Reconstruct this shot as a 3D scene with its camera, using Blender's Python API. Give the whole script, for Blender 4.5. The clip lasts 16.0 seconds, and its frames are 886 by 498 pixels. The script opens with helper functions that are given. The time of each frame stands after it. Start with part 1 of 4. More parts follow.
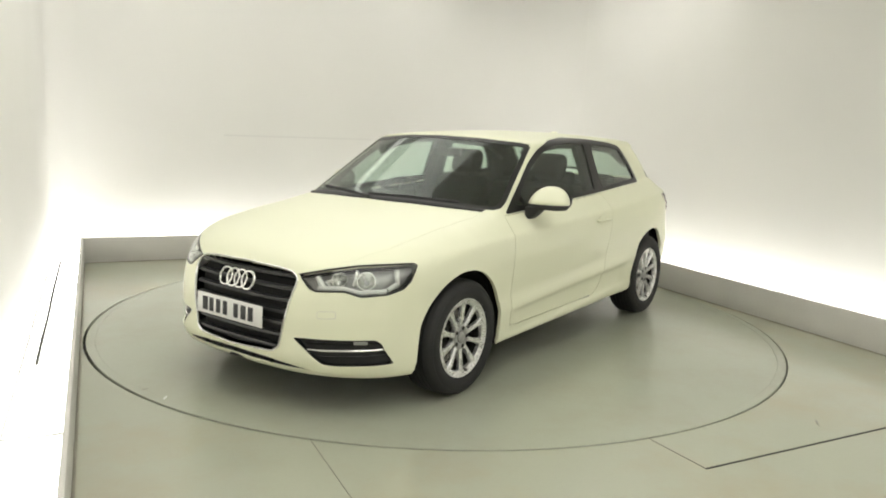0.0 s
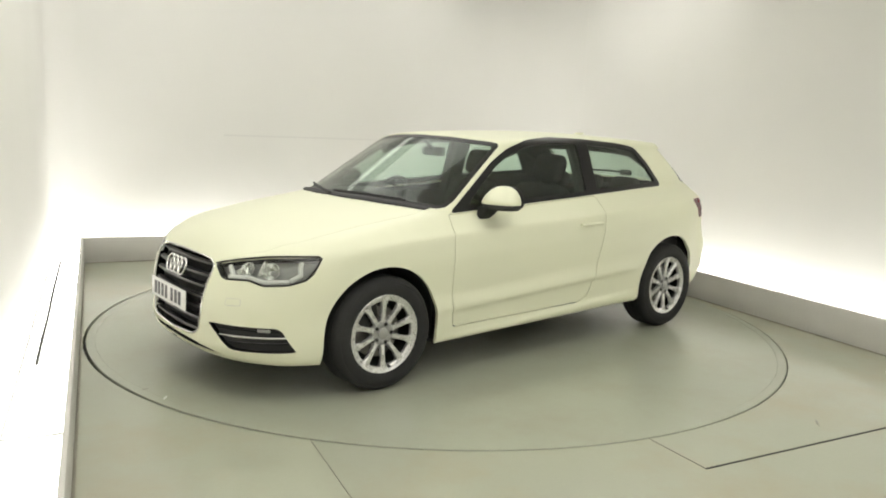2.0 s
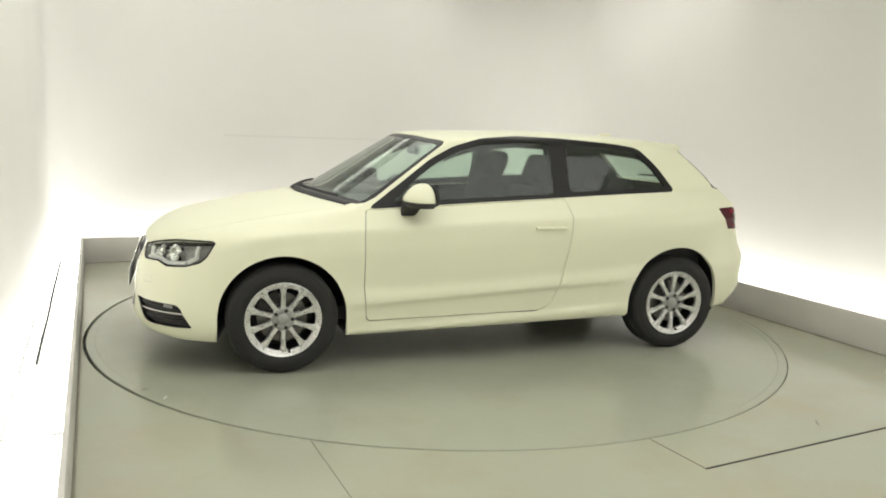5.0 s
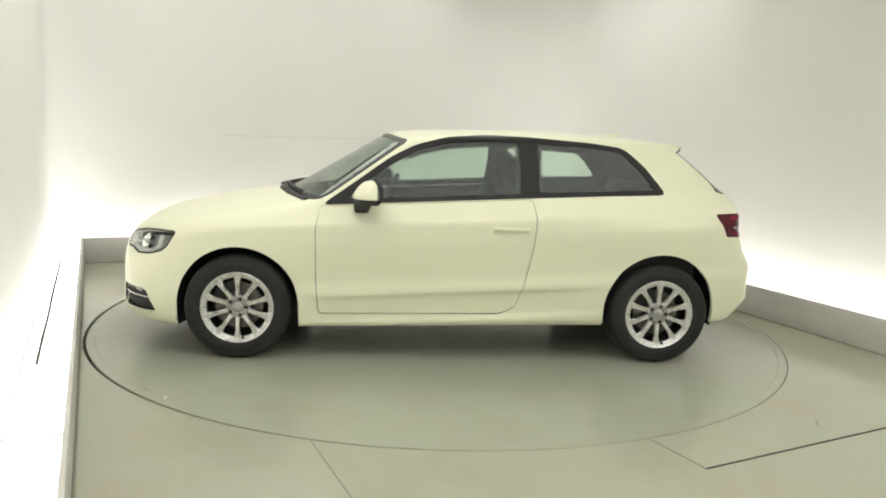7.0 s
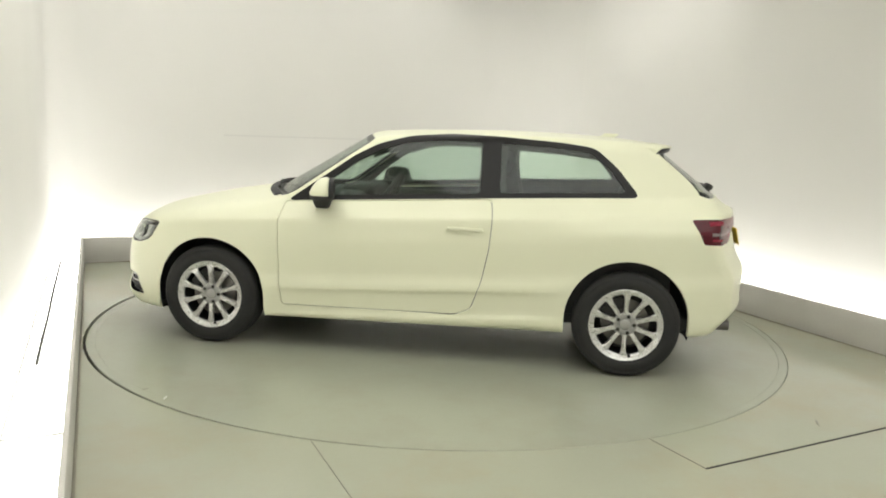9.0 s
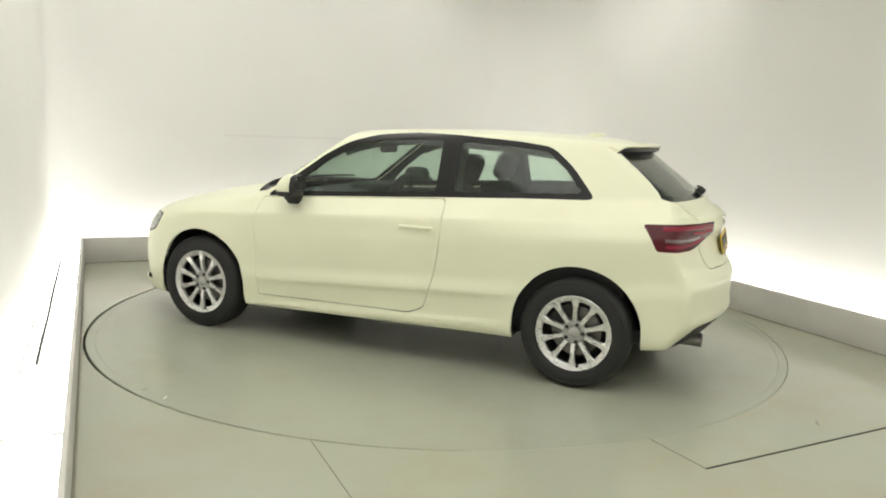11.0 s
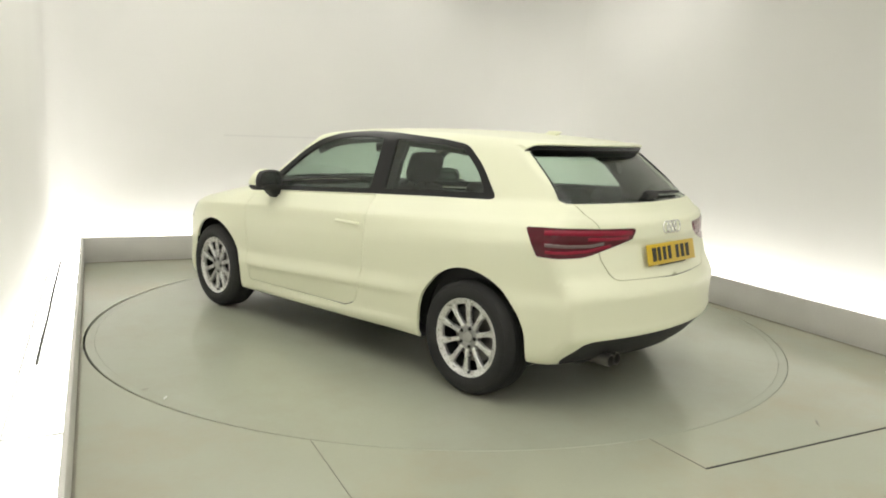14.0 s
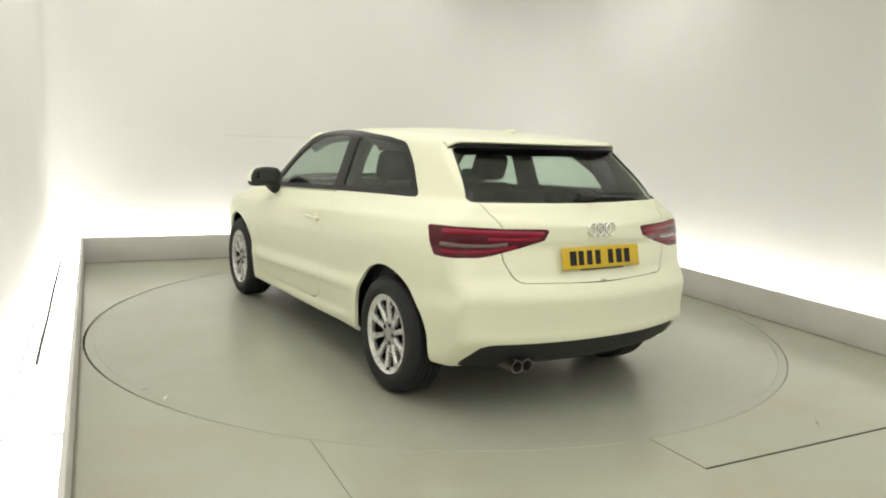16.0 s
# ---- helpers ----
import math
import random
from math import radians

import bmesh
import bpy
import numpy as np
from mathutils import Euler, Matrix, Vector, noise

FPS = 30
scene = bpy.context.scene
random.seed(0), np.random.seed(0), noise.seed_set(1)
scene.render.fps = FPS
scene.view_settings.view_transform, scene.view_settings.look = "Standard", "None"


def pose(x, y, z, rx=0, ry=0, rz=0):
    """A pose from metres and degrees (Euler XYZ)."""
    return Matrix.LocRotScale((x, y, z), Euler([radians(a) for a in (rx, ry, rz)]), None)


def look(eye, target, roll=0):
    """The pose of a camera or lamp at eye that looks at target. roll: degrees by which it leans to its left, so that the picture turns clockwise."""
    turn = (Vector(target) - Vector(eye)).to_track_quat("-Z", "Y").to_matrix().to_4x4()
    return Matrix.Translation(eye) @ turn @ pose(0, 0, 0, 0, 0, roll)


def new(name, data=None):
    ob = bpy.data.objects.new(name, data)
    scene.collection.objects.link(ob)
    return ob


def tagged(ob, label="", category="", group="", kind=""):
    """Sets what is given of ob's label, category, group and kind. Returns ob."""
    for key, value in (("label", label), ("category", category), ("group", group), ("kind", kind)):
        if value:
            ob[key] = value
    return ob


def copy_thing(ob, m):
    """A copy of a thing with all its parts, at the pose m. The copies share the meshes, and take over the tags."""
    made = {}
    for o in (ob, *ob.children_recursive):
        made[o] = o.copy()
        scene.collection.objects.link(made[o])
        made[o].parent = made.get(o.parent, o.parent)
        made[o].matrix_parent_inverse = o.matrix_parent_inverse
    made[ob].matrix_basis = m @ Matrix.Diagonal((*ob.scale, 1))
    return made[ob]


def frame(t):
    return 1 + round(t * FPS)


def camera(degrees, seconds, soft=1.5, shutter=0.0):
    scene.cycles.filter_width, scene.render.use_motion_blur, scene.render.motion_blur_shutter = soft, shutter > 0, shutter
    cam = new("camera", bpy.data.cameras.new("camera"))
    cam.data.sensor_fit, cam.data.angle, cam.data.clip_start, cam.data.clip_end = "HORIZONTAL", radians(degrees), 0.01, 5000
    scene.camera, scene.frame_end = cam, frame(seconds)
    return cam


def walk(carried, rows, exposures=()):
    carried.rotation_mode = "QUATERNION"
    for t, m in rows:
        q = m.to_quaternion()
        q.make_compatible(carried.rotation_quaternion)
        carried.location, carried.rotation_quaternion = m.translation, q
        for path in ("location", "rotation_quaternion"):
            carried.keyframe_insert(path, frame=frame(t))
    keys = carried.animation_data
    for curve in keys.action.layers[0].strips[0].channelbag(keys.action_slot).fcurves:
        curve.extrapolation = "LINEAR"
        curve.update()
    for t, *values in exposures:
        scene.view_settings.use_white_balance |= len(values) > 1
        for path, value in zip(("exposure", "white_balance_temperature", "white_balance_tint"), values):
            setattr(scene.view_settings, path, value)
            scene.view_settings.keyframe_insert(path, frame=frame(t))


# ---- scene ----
cam = camera(60.61, 16.0, soft=1.9)
EYE = (0.0, -5.658, 1.4194)
VIEW = look(EYE, (0.0194, -0.7198, 0.6354), 2.2375)
walk(cam, [(0.0, VIEW), (16.0, VIEW)], exposures=[(0.0, 0.0, 6500, 10), (16.0, 0.0, 6500, 10)])

# ---- light ----
BOX_POWER = 8.8
CEILING_POWER = 1.13
STRIP_POWER = 1.35
world = bpy.data.worlds.new("world")
world.use_nodes = True
scene.world = world
world.node_tree.nodes["Background"].inputs[0].default_value = (0.9, 0.92, 0.9, 1)
world.node_tree.nodes["Background"].inputs[1].default_value = 0.05


# ---- materials ----
def material(name, colour, rough=0.5, metal=0.0, grain=0.0, grain_size=40.0, stain=0.0, stain_size=1.5, bump=0.0, coat=0.0, emit=0.0, spec=0.5, stretch=(1, 1, 1)):
    """A Principled material whose colour and roughness vary at two scales, in object space."""
    m = bpy.data.materials.new(name)
    m.use_nodes = True
    nt = m.node_tree
    b = nt.nodes["Principled BSDF"]
    b.inputs["Base Color"].default_value = (*colour, 1)
    b.inputs["Roughness"].default_value = rough
    b.inputs["Metallic"].default_value = metal
    b.inputs["Specular IOR Level"].default_value = spec
    b.inputs["Coat Weight"].default_value = coat
    b.inputs["Coat Roughness"].default_value = 0.12
    if emit:
        b.inputs["Emission Color"].default_value = (*colour, 1)
        b.inputs["Emission Strength"].default_value = emit
    if grain or stain or bump:
        co = nt.nodes.new("ShaderNodeTexCoord")
        mp = nt.nodes.new("ShaderNodeMapping")
        mp.inputs["Scale"].default_value = stretch
        mp.inputs["Location"].default_value = (0.31, 0.72, 0.373)
        nt.links.new(co.outputs["Object"], mp.inputs["Vector"])
        fine, broad = nt.nodes.new("ShaderNodeTexNoise"), nt.nodes.new("ShaderNodeTexNoise")
        fine.inputs["Scale"].default_value, broad.inputs["Scale"].default_value = grain_size, stain_size
        fine.inputs["Detail"].default_value, broad.inputs["Detail"].default_value = 4, 2
        for n in (fine, broad):
            nt.links.new(mp.outputs[0], n.inputs["Vector"])
        value = None
        for n, amount in ((fine, grain), (broad, stain)):
            r = nt.nodes.new("ShaderNodeMapRange")
            r.inputs["From Min"].default_value, r.inputs["From Max"].default_value = 0.1, 0.9
            r.inputs["To Min"].default_value, r.inputs["To Max"].default_value = 1 - amount, 1 + amount * 0.4
            nt.links.new(n.outputs["Fac"], r.inputs["Value"])
            if value is None:
                value = r.outputs[0]
            else:
                mul = nt.nodes.new("ShaderNodeMath")
                mul.operation = "MULTIPLY"
                nt.links.new(value, mul.inputs[0])
                nt.links.new(r.outputs[0], mul.inputs[1])
                value = mul.outputs[0]
        sc = nt.nodes.new("ShaderNodeVectorMath")
        sc.operation = "SCALE"
        sc.inputs[0].default_value = colour
        nt.links.new(value, sc.inputs["Scale"])
        nt.links.new(sc.outputs[0], b.inputs["Base Color"])
        rr = nt.nodes.new("ShaderNodeMapRange")
        rr.inputs["To Min"].default_value, rr.inputs["To Max"].default_value = max(rough - 0.05, 0.02), min(rough + 0.05, 1)
        nt.links.new(fine.outputs["Fac"], rr.inputs["Value"])
        nt.links.new(rr.outputs[0], b.inputs["Roughness"])
        if bump:
            bp = nt.nodes.new("ShaderNodeBump")
            bp.inputs["Strength"].default_value, bp.inputs["Distance"].default_value = bump, 0.004
            nt.links.new(fine.outputs["Fac"], bp.inputs["Height"])
            nt.links.new(bp.outputs[0], b.inputs["Normal"])
    return m


def glass(name, tint, gloss=0.04, rough=0.02):
    """Thin tinted glass: clear light through it, gloss by Fresnel."""
    m = bpy.data.materials.new(name)
    m.use_nodes = True
    nt = m.node_tree
    nt.nodes.remove(nt.nodes["Principled BSDF"])
    out = nt.nodes["Material Output"]
    clear, shine, mix, fr, power, scale = (nt.nodes.new("ShaderNode" + k) for k in ("BsdfTransparent", "BsdfGlossy", "MixShader", "LayerWeight", "Math", "Math"))
    clear.inputs[0].default_value = (*tint, 1)
    shine.inputs["Roughness"].default_value = rough
    fr.inputs[0].default_value = 0.5
    power.operation, scale.operation = "POWER", "MULTIPLY_ADD"
    power.inputs[1].default_value = 5.0
    scale.inputs[1].default_value, scale.inputs[2].default_value = 1 - gloss, gloss
    nt.links.new(fr.outputs["Facing"], power.inputs[0])
    nt.links.new(power.outputs[0], scale.inputs[0])
    nt.links.new(scale.outputs[0], mix.inputs[0])
    nt.links.new(clear.outputs[0], mix.inputs[1])
    nt.links.new(shine.outputs[0], mix.inputs[2])
    nt.links.new(mix.outputs[0], out.inputs[0])
    return m


def dirty(m, colour, size, amount):
    """Worn patches of another colour over a material's own."""
    nt = m.node_tree
    base = nt.nodes["Principled BSDF"].inputs["Base Color"]
    co, n, r, mix = (nt.nodes.new("ShaderNode" + k) for k in ("TexCoord", "TexNoise", "MapRange", "MixRGB"))
    n.inputs["Scale"].default_value, n.inputs["Detail"].default_value, n.inputs["Roughness"].default_value = size, 6, 0.65
    r.inputs["From Min"].default_value, r.inputs["From Max"].default_value, r.inputs["To Max"].default_value = 0.46, 0.74, amount
    mix.inputs["Color2"].default_value = (*colour, 1)
    nt.links.new(base.links[0].from_socket, mix.inputs["Color1"])
    nt.links.new(co.outputs["Object"], n.inputs["Vector"])
    nt.links.new(n.outputs["Fac"], r.inputs["Value"])
    nt.links.new(r.outputs[0], mix.inputs["Fac"])
    nt.links.new(mix.outputs[0], base)
    return m


WALL = material("wall paint", (0.762, 0.752, 0.718), 0.75, grain=0.015, grain_size=120, stain=0.05, stain_size=0.7, bump=0.03)
CEIL = material("ceiling paint", (0.80, 0.795, 0.775), 0.8, grain=0.02, grain_size=90, stain=0.03)
KERB = material("kerb paint", (0.60, 0.585, 0.545), 0.6, grain=0.04, grain_size=60, stain=0.10, stain_size=2.5, bump=0.05)
FLOOR = dirty(material("floor paint", (0.396, 0.409, 0.322), 0.22, grain=0.02, grain_size=60, stain=0.06, stain_size=0.9), (0.39, 0.35, 0.25), 1.1, 0.75)
TABLE = dirty(material("turntable paint", (0.378, 0.395, 0.314), 0.24, grain=0.02, grain_size=60, stain=0.03, stain_size=1.3), (0.33, 0.31, 0.24), 1.6, 0.45)
JOINT = material("joint dark", (0.035, 0.034, 0.028), 0.8, grain=0.2, grain_size=30)
MARK = material("scuff dark", (0.20, 0.19, 0.15), 0.6, grain=0.3, grain_size=90)
BROWN = material("brown joint line", (0.27, 0.25, 0.20), 0.8, grain=0.25, grain_size=25)
SLAT = material("dark grey slat", (0.030, 0.030, 0.030), 0.30, grain=0.1, grain_size=60)
TUBE = material("tube glow", (1.0, 0.99, 0.955), 0.4, emit=BOX_POWER)
PANEL = material("diffuser glow", (1.0, 0.99, 0.955), 0.5, emit=CEILING_POWER)
STRIP = material("strip glow", (1.0, 0.99, 0.955), 0.5, emit=STRIP_POWER)
WALL_STRIP = material("darker wall strip", (0.70, 0.688, 0.66), 0.8, grain=0.03)
MIRROR = material("mirror", (0.85, 0.86, 0.85), 0.03, 1.0)
METAL = material("grey metal", (0.45, 0.45, 0.44), 0.4, 0.9, grain=0.05)
PAINT = material("ivory paint", (0.805, 0.813, 0.615), 0.45, coat=0.22, spec=0.32, stain=0.02, stain_size=0.8, grain=0.008, grain_size=300)
BLACK = material("gloss black trim", (0.010, 0.010, 0.010), 0.34, grain=0.1, grain_size=60, spec=0.3)
PLASTIC = material("black plastic", (0.018, 0.018, 0.018), 0.62, grain=0.15, grain_size=260, bump=0.15)
LINER = material("inner dark felt", (0.012, 0.012, 0.012), 0.95, grain=0.2, grain_size=90)
RUBBER = material("tyre rubber", (0.017, 0.017, 0.0165), 0.75, grain=0.15, grain_size=150, stain=0.2, stain_size=6, bump=0.1)
ALLOY = material("silver alloy", (0.70, 0.70, 0.69), 0.28, 0.80, grain=0.03, grain_size=120)
ALLOY_DARK = material("inner rim grey", (0.045, 0.045, 0.044), 0.5, 0.7, grain=0.1)
STEEL = material("brake steel", (0.20, 0.19, 0.18), 0.38, 0.9, grain=0.1, grain_size=200)
CHROME = material("chrome", (0.80, 0.80, 0.78), 0.12, 1.0, grain=0.02)
RED = material("red lamp lens", (0.25, 0.008, 0.028), 0.2, coat=0.1, grain=0.1, grain_size=160, spec=0.3)
RED_DARK = material("deep red lamp lens", (0.085, 0.007, 0.014), 0.2, coat=0.1, grain=0.15, grain_size=160, spec=0.3)
CLEARL = material("smoked clear lens", (0.17, 0.12, 0.12), 0.2, coat=0.3, grain=0.15, grain_size=120)
FABRIC = material("dark seat cloth", (0.013, 0.013, 0.014), 0.9, grain=0.25, grain_size=220, bump=0.2)
TRIM = material("dark cabin trim", (0.022, 0.022, 0.022), 0.7, grain=0.15, grain_size=150, bump=0.1)
GUIDE = material("pale light guide", (0.84, 0.84, 0.82), 0.3)
ALLOY_GREY = material("grey alloy", (0.36, 0.36, 0.35), 0.4, 0.6, grain=0.08)
LAMP_SILVER = material("silvered lamp inside", (0.42, 0.42, 0.41), 0.35, 0.6, grain=0.2, grain_size=70)
PLATE_W = material("white plate", (0.75, 0.75, 0.72), 0.35, grain=0.04, grain_size=90)
PLATE_Y = material("yellow plate", (0.62, 0.42, 0.015), 0.35, grain=0.06, grain_size=90)
GLASS = glass("tinted window glass", (0.84, 0.905, 0.865))
REAR_GLASS = glass("dark tinted window glass", (0.87, 0.93, 0.89))
SCREEN = glass("windscreen glass", (0.85, 0.92, 0.875), 0.045)
LENS = glass("lamp lens", (0.93, 0.94, 0.93))
from mathutils.geometry import delaunay_2d_cdt


# ---- helpers for meshes ----
def mesh_from(name, verts, faces, mats, smooth=True, index=None):
    me = bpy.data.meshes.new(name)
    me.from_pydata([tuple(v) for v in verts], [], [tuple(f) for f in faces])
    for m in mats:
        me.materials.append(m)
    if index is not None:
        me.polygons.foreach_set("material_index", index)
    if smooth:
        me.polygons.foreach_set("use_smooth", [True] * len(me.polygons))
        me.set_sharp_from_angle(angle=radians(38))
    me.update()
    return me


def part(name, bm, mat, parent=None, label="", m=None, smooth=True, angle=38):
    """Links a bmesh as one mesh object, under a thing or a part."""
    me = bpy.data.meshes.new(name)
    bmesh.ops.recalc_face_normals(bm, faces=bm.faces)
    bm.to_mesh(me)
    bm.free()
    me.materials.append(mat)
    if smooth:
        me.polygons.foreach_set("use_smooth", [True] * len(me.polygons))
        me.set_sharp_from_angle(angle=radians(angle))
    ob = new(name, me)
    if parent:
        ob.parent = parent
    if m is not None:
        ob.matrix_basis = m
    return tagged(ob, label)


def box(bm, a, b, bevel=0.0, segments=2, m=None):
    """A box between two corners, its edges rounded."""
    tmp = bmesh.new()
    bmesh.ops.create_cube(tmp, size=1)
    for v in tmp.verts:
        v.co = [(a[i] + b[i]) / 2 + v.co[i] * abs(b[i] - a[i]) for i in range(3)]
    if bevel:
        bmesh.ops.bevel(tmp, geom=tmp.edges[:], offset=bevel, segments=segments, affect="EDGES", profile=0.5)
    if m is not None:
        bmesh.ops.transform(tmp, matrix=m, verts=tmp.verts)
    join(bm, tmp)
    return bm


def join(bm, other):
    me = bpy.data.meshes.new("joined")
    other.to_mesh(me)
    other.free()
    bm.from_mesh(me)
    bpy.data.meshes.remove(me)
    return bm


def lathe(bm, profile, steps=64, m=None, start=0.0, turn=2 * math.pi):
    """Turns a profile of (radius, along y) round the y axis."""
    tmp = bmesh.new()
    full = abs(turn - 2 * math.pi) < 1e-6
    n = steps if full else steps + 1
    rings = []
    for r, y in profile:
        rings.append([tmp.verts.new((r * math.cos(start + turn * k / steps), y, r * math.sin(start + turn * k / steps))) for k in range(n)])
    for p, q in zip(rings, rings[1:]):
        for k in range(steps):
            j = (k + 1) % n
            tmp.faces.new((p[k], p[j], q[j], q[k]))
    if m is not None:
        bmesh.ops.transform(tmp, matrix=m, verts=tmp.verts)
    bmesh.ops.remove_doubles(tmp, verts=tmp.verts, dist=1e-5)
    return join(bm, tmp)


def tube(bm, points, radius, sides=8, closed=False):
    """A round bar along points."""
    pts = [Vector(p) for p in points]
    n = len(pts)
    rings = []
    for i, p in enumerate(pts):
        a = pts[i - 1] if (i or closed) else p
        b = pts[(i + 1) % n] if (i < n - 1 or closed) else p
        way = (b - a).normalized()
        up = Vector((0, 0, 1)) if abs(way.z) < 0.9 else Vector((1, 0, 0))
        s = way.cross(up).normalized()
        u = s.cross(way)
        rings.append([bm.verts.new(p + radius * (math.cos(2 * math.pi * k / sides) * s + math.sin(2 * math.pi * k / sides) * u)) for k in range(sides)])
    pairs = list(zip(rings, rings[1:])) + ([(rings[-1], rings[0])] if closed else [])
    for p, q in pairs:
        for k in range(sides):
            bm.faces.new((p[k], p[(k + 1) % sides], q[(k + 1) % sides], q[k]))
    if not closed:
        bm.faces.new(rings[0])
        bm.faces.new(rings[-1])
    return bm


def slab(bm, outline, y0, y1, axis="y"):
    """A prism of an outline in (x, z), between two depths along y (or in (x, y), between two heights)."""
    put = (lambda a, b, d: (a, d, b)) if axis == "y" else (lambda a, b, d: (a, b, d))
    lo = [bm.verts.new(put(a, b, y0)) for a, b in outline]
    hi = [bm.verts.new(put(a, b, y1)) for a, b in outline]
    bm.faces.new(lo)
    bm.faces.new(hi[::-1])
    n = len(outline)
    for k in range(n):
        bm.faces.new((lo[k], lo[(k + 1) % n], hi[(k + 1) % n], hi[k]))
    return bm


def rounded(poly, r, steps=4, closed=True):
    """The polygon with its corners rounded by about r."""
    out = []
    n = len(poly)
    for i in range(n):
        p = Vector(poly[i])
        if not closed and i in (0, n - 1):
            out.append(tuple(p))
            continue
        a, b = Vector(poly[i - 1]) - p, Vector(poly[(i + 1) % n]) - p
        d = min(r, a.length * 0.45, b.length * 0.45)
        p0, p1 = p + a.normalized() * d, p + b.normalized() * d
        for k in range(steps + 1):
            t = k / steps
            out.append(tuple(p0 * (1 - t) ** 2 + p * 2 * t * (1 - t) + p1 * t * t))
    return out


# ---- the booth: a frame turned 26.5 degrees, u along the back wall, v towards it ----
TURN = radians(26.5)
ROOM = pose(0, 0, 0, 0, 0, 26.5)
LEFT, RIGHT, BACK, FRONT, HIGH = -2.66, 2.97, 3.26, -7.4, 3.12
KL, KR, KB, KH, KT = -2.38, 2.623, 2.92, 0.245, 0.022
LEAN = 0.0327  # both sides of the booth draw in to the left towards its front
RADIUS = 2.449


def structure(ob, label):
    ob.matrix_basis = ROOM
    return tagged(ob, label, kind="structure")


def along(u, v):
    """The place across the booth, at v, of a side that stands at u by the back."""
    return u + LEAN * (v - KB)


def room_outline(inset=0.0, steps=12):
    """The walls' inner line, with swept corners at the back."""
    l, rr, b, r = LEFT + inset, RIGHT - inset, BACK - inset, 0.30 - inset
    pts = [(along(l, FRONT), FRONT)]
    for k in range(steps + 1):
        a = math.pi - math.pi / 2 * k / steps
        pts.append((l + r + r * math.cos(a), b - r + r * math.sin(a)))
    r = 0.9 - inset
    for k in range(steps + 1):
        a = math.pi / 2 - math.pi / 2 * k / steps
        pts.append((rr - r + r * math.cos(a), b - r + r * math.sin(a)))
    pts.append((along(rr, FRONT), FRONT))
    return pts


def build_room():
    # walls: one swept skin 12 cm thick with a cove at the ceiling
    line = room_outline()
    outer = room_outline(-0.12)
    for name in ("wall_back", "wall_left", "wall_right"):
        bm = bmesh.new()
        a, b = (1, len(line) - 2) if name == "wall_back" else ((0, 1) if name == "wall_left" else (len(line) - 2, len(line) - 1))
        levels = [(-0.2, 0.0), (HIGH, 0.0)]
        grid = []
        for z, depth in levels:
            row = []
            for i in range(a, b + 1):
                p, q = Vector(line[i]), Vector(outer[i])
                w = p + (q - p).normalized() * depth
                row.append(bm.verts.new((w.x, w.y, z)))
            grid.append(row)
        back = [[bm.verts.new((*outer[i], z)) for i in range(a, b + 1)] for z in (-0.2, HIGH)]
        for p, q in list(zip(grid, grid[1:])) + [(back[1], back[0]), (back[0], grid[0]), (grid[-1], back[1])]:
            for k in range(b - a):
                bm.faces.new((p[k], p[k + 1], q[k + 1], q[k]))
        structure(part(name, bm, WALL, smooth=True), "smooth off-white painted booth wall with swept corners")
    # a thin raised strip, slightly darker than the wall
    bm = box(bmesh.new(), (-0.99, BACK - 0.0025, 1.252), (1.75, BACK + 0.01, 1.270), 0.001, 1)
    structure(part("wall_strip", bm, WALL_STRIP, smooth=False), "faint darker horizontal strip on the back wall")
    # added wall out of view, kept pale to bounce light onto the car
    bm = box(bmesh.new(), (LEFT - 0.50, FRONT - 0.12, -0.2), (RIGHT + 0.12, FRONT, HIGH))
    structure(part("wall_front", bm, WALL, smooth=False), "added off-white wall closing the unseen front, bounces light")
    bm = box(bmesh.new(), (LEFT - 0.50, FRONT - 0.12, HIGH), (RIGHT + 0.12, BACK + 0.12, HIGH + 0.15))
    structure(part("ceiling", bm, CEIL, smooth=False), "white painted booth ceiling")
    # floor: one sheet with the round opening of the turntable
    bm = bmesh.new()
    n = 160
    edge = RADIUS + 0.0105
    ring = [bm.verts.new((edge * math.cos(2 * math.pi * k / n), edge * math.sin(2 * math.pi * k / n), 0)) for k in range(n)]
    low = [bm.verts.new((edge * math.cos(2 * math.pi * k / n), edge * math.sin(2 * math.pi * k / n), -0.06)) for k in range(n)]
    u0, u1, v0, v1 = LEFT - 0.42, RIGHT, FRONT, BACK

    def out(k):
        a = 2 * math.pi * k / n
        c, s = math.cos(a), math.sin(a)
        d = min((u1 / c if c > 1e-9 else u0 / c if c < -1e-9 else 1e9), (v1 / s if s > 1e-9 else v0 / s if s < -1e-9 else 1e9))
        return bm.verts.new((c * d, s * d, 0))
    rim = [out(k) for k in range(n)]
    for k in range(n):
        j = (k + 1) % n
        bm.faces.new((ring[k], ring[j], rim[j], rim[k]))
        bm.faces.new((ring[j], ring[k], low[k], low[j]))
    for cu, cv in ((u0, v0), (u1, v0), (u0, v1), (u1, v1)):
        a = math.atan2(cv, cu) % (2 * math.pi)
        k = int(a / (2 * math.pi) * n) % n
        bm.faces.new((rim[k], rim[(k + 1) % n], bm.verts.new((cu, cv, 0))))
    pit = bmesh.new()
    bmesh.ops.create_circle(pit, cap_ends=True, segments=96, radius=RADIUS + 0.05)
    bmesh.ops.translate(pit, verts=pit.verts, vec=(0, 0, -0.061))
    structure(part("turntable_pit", pit, JOINT, smooth=False), "dark pit under the turntable")
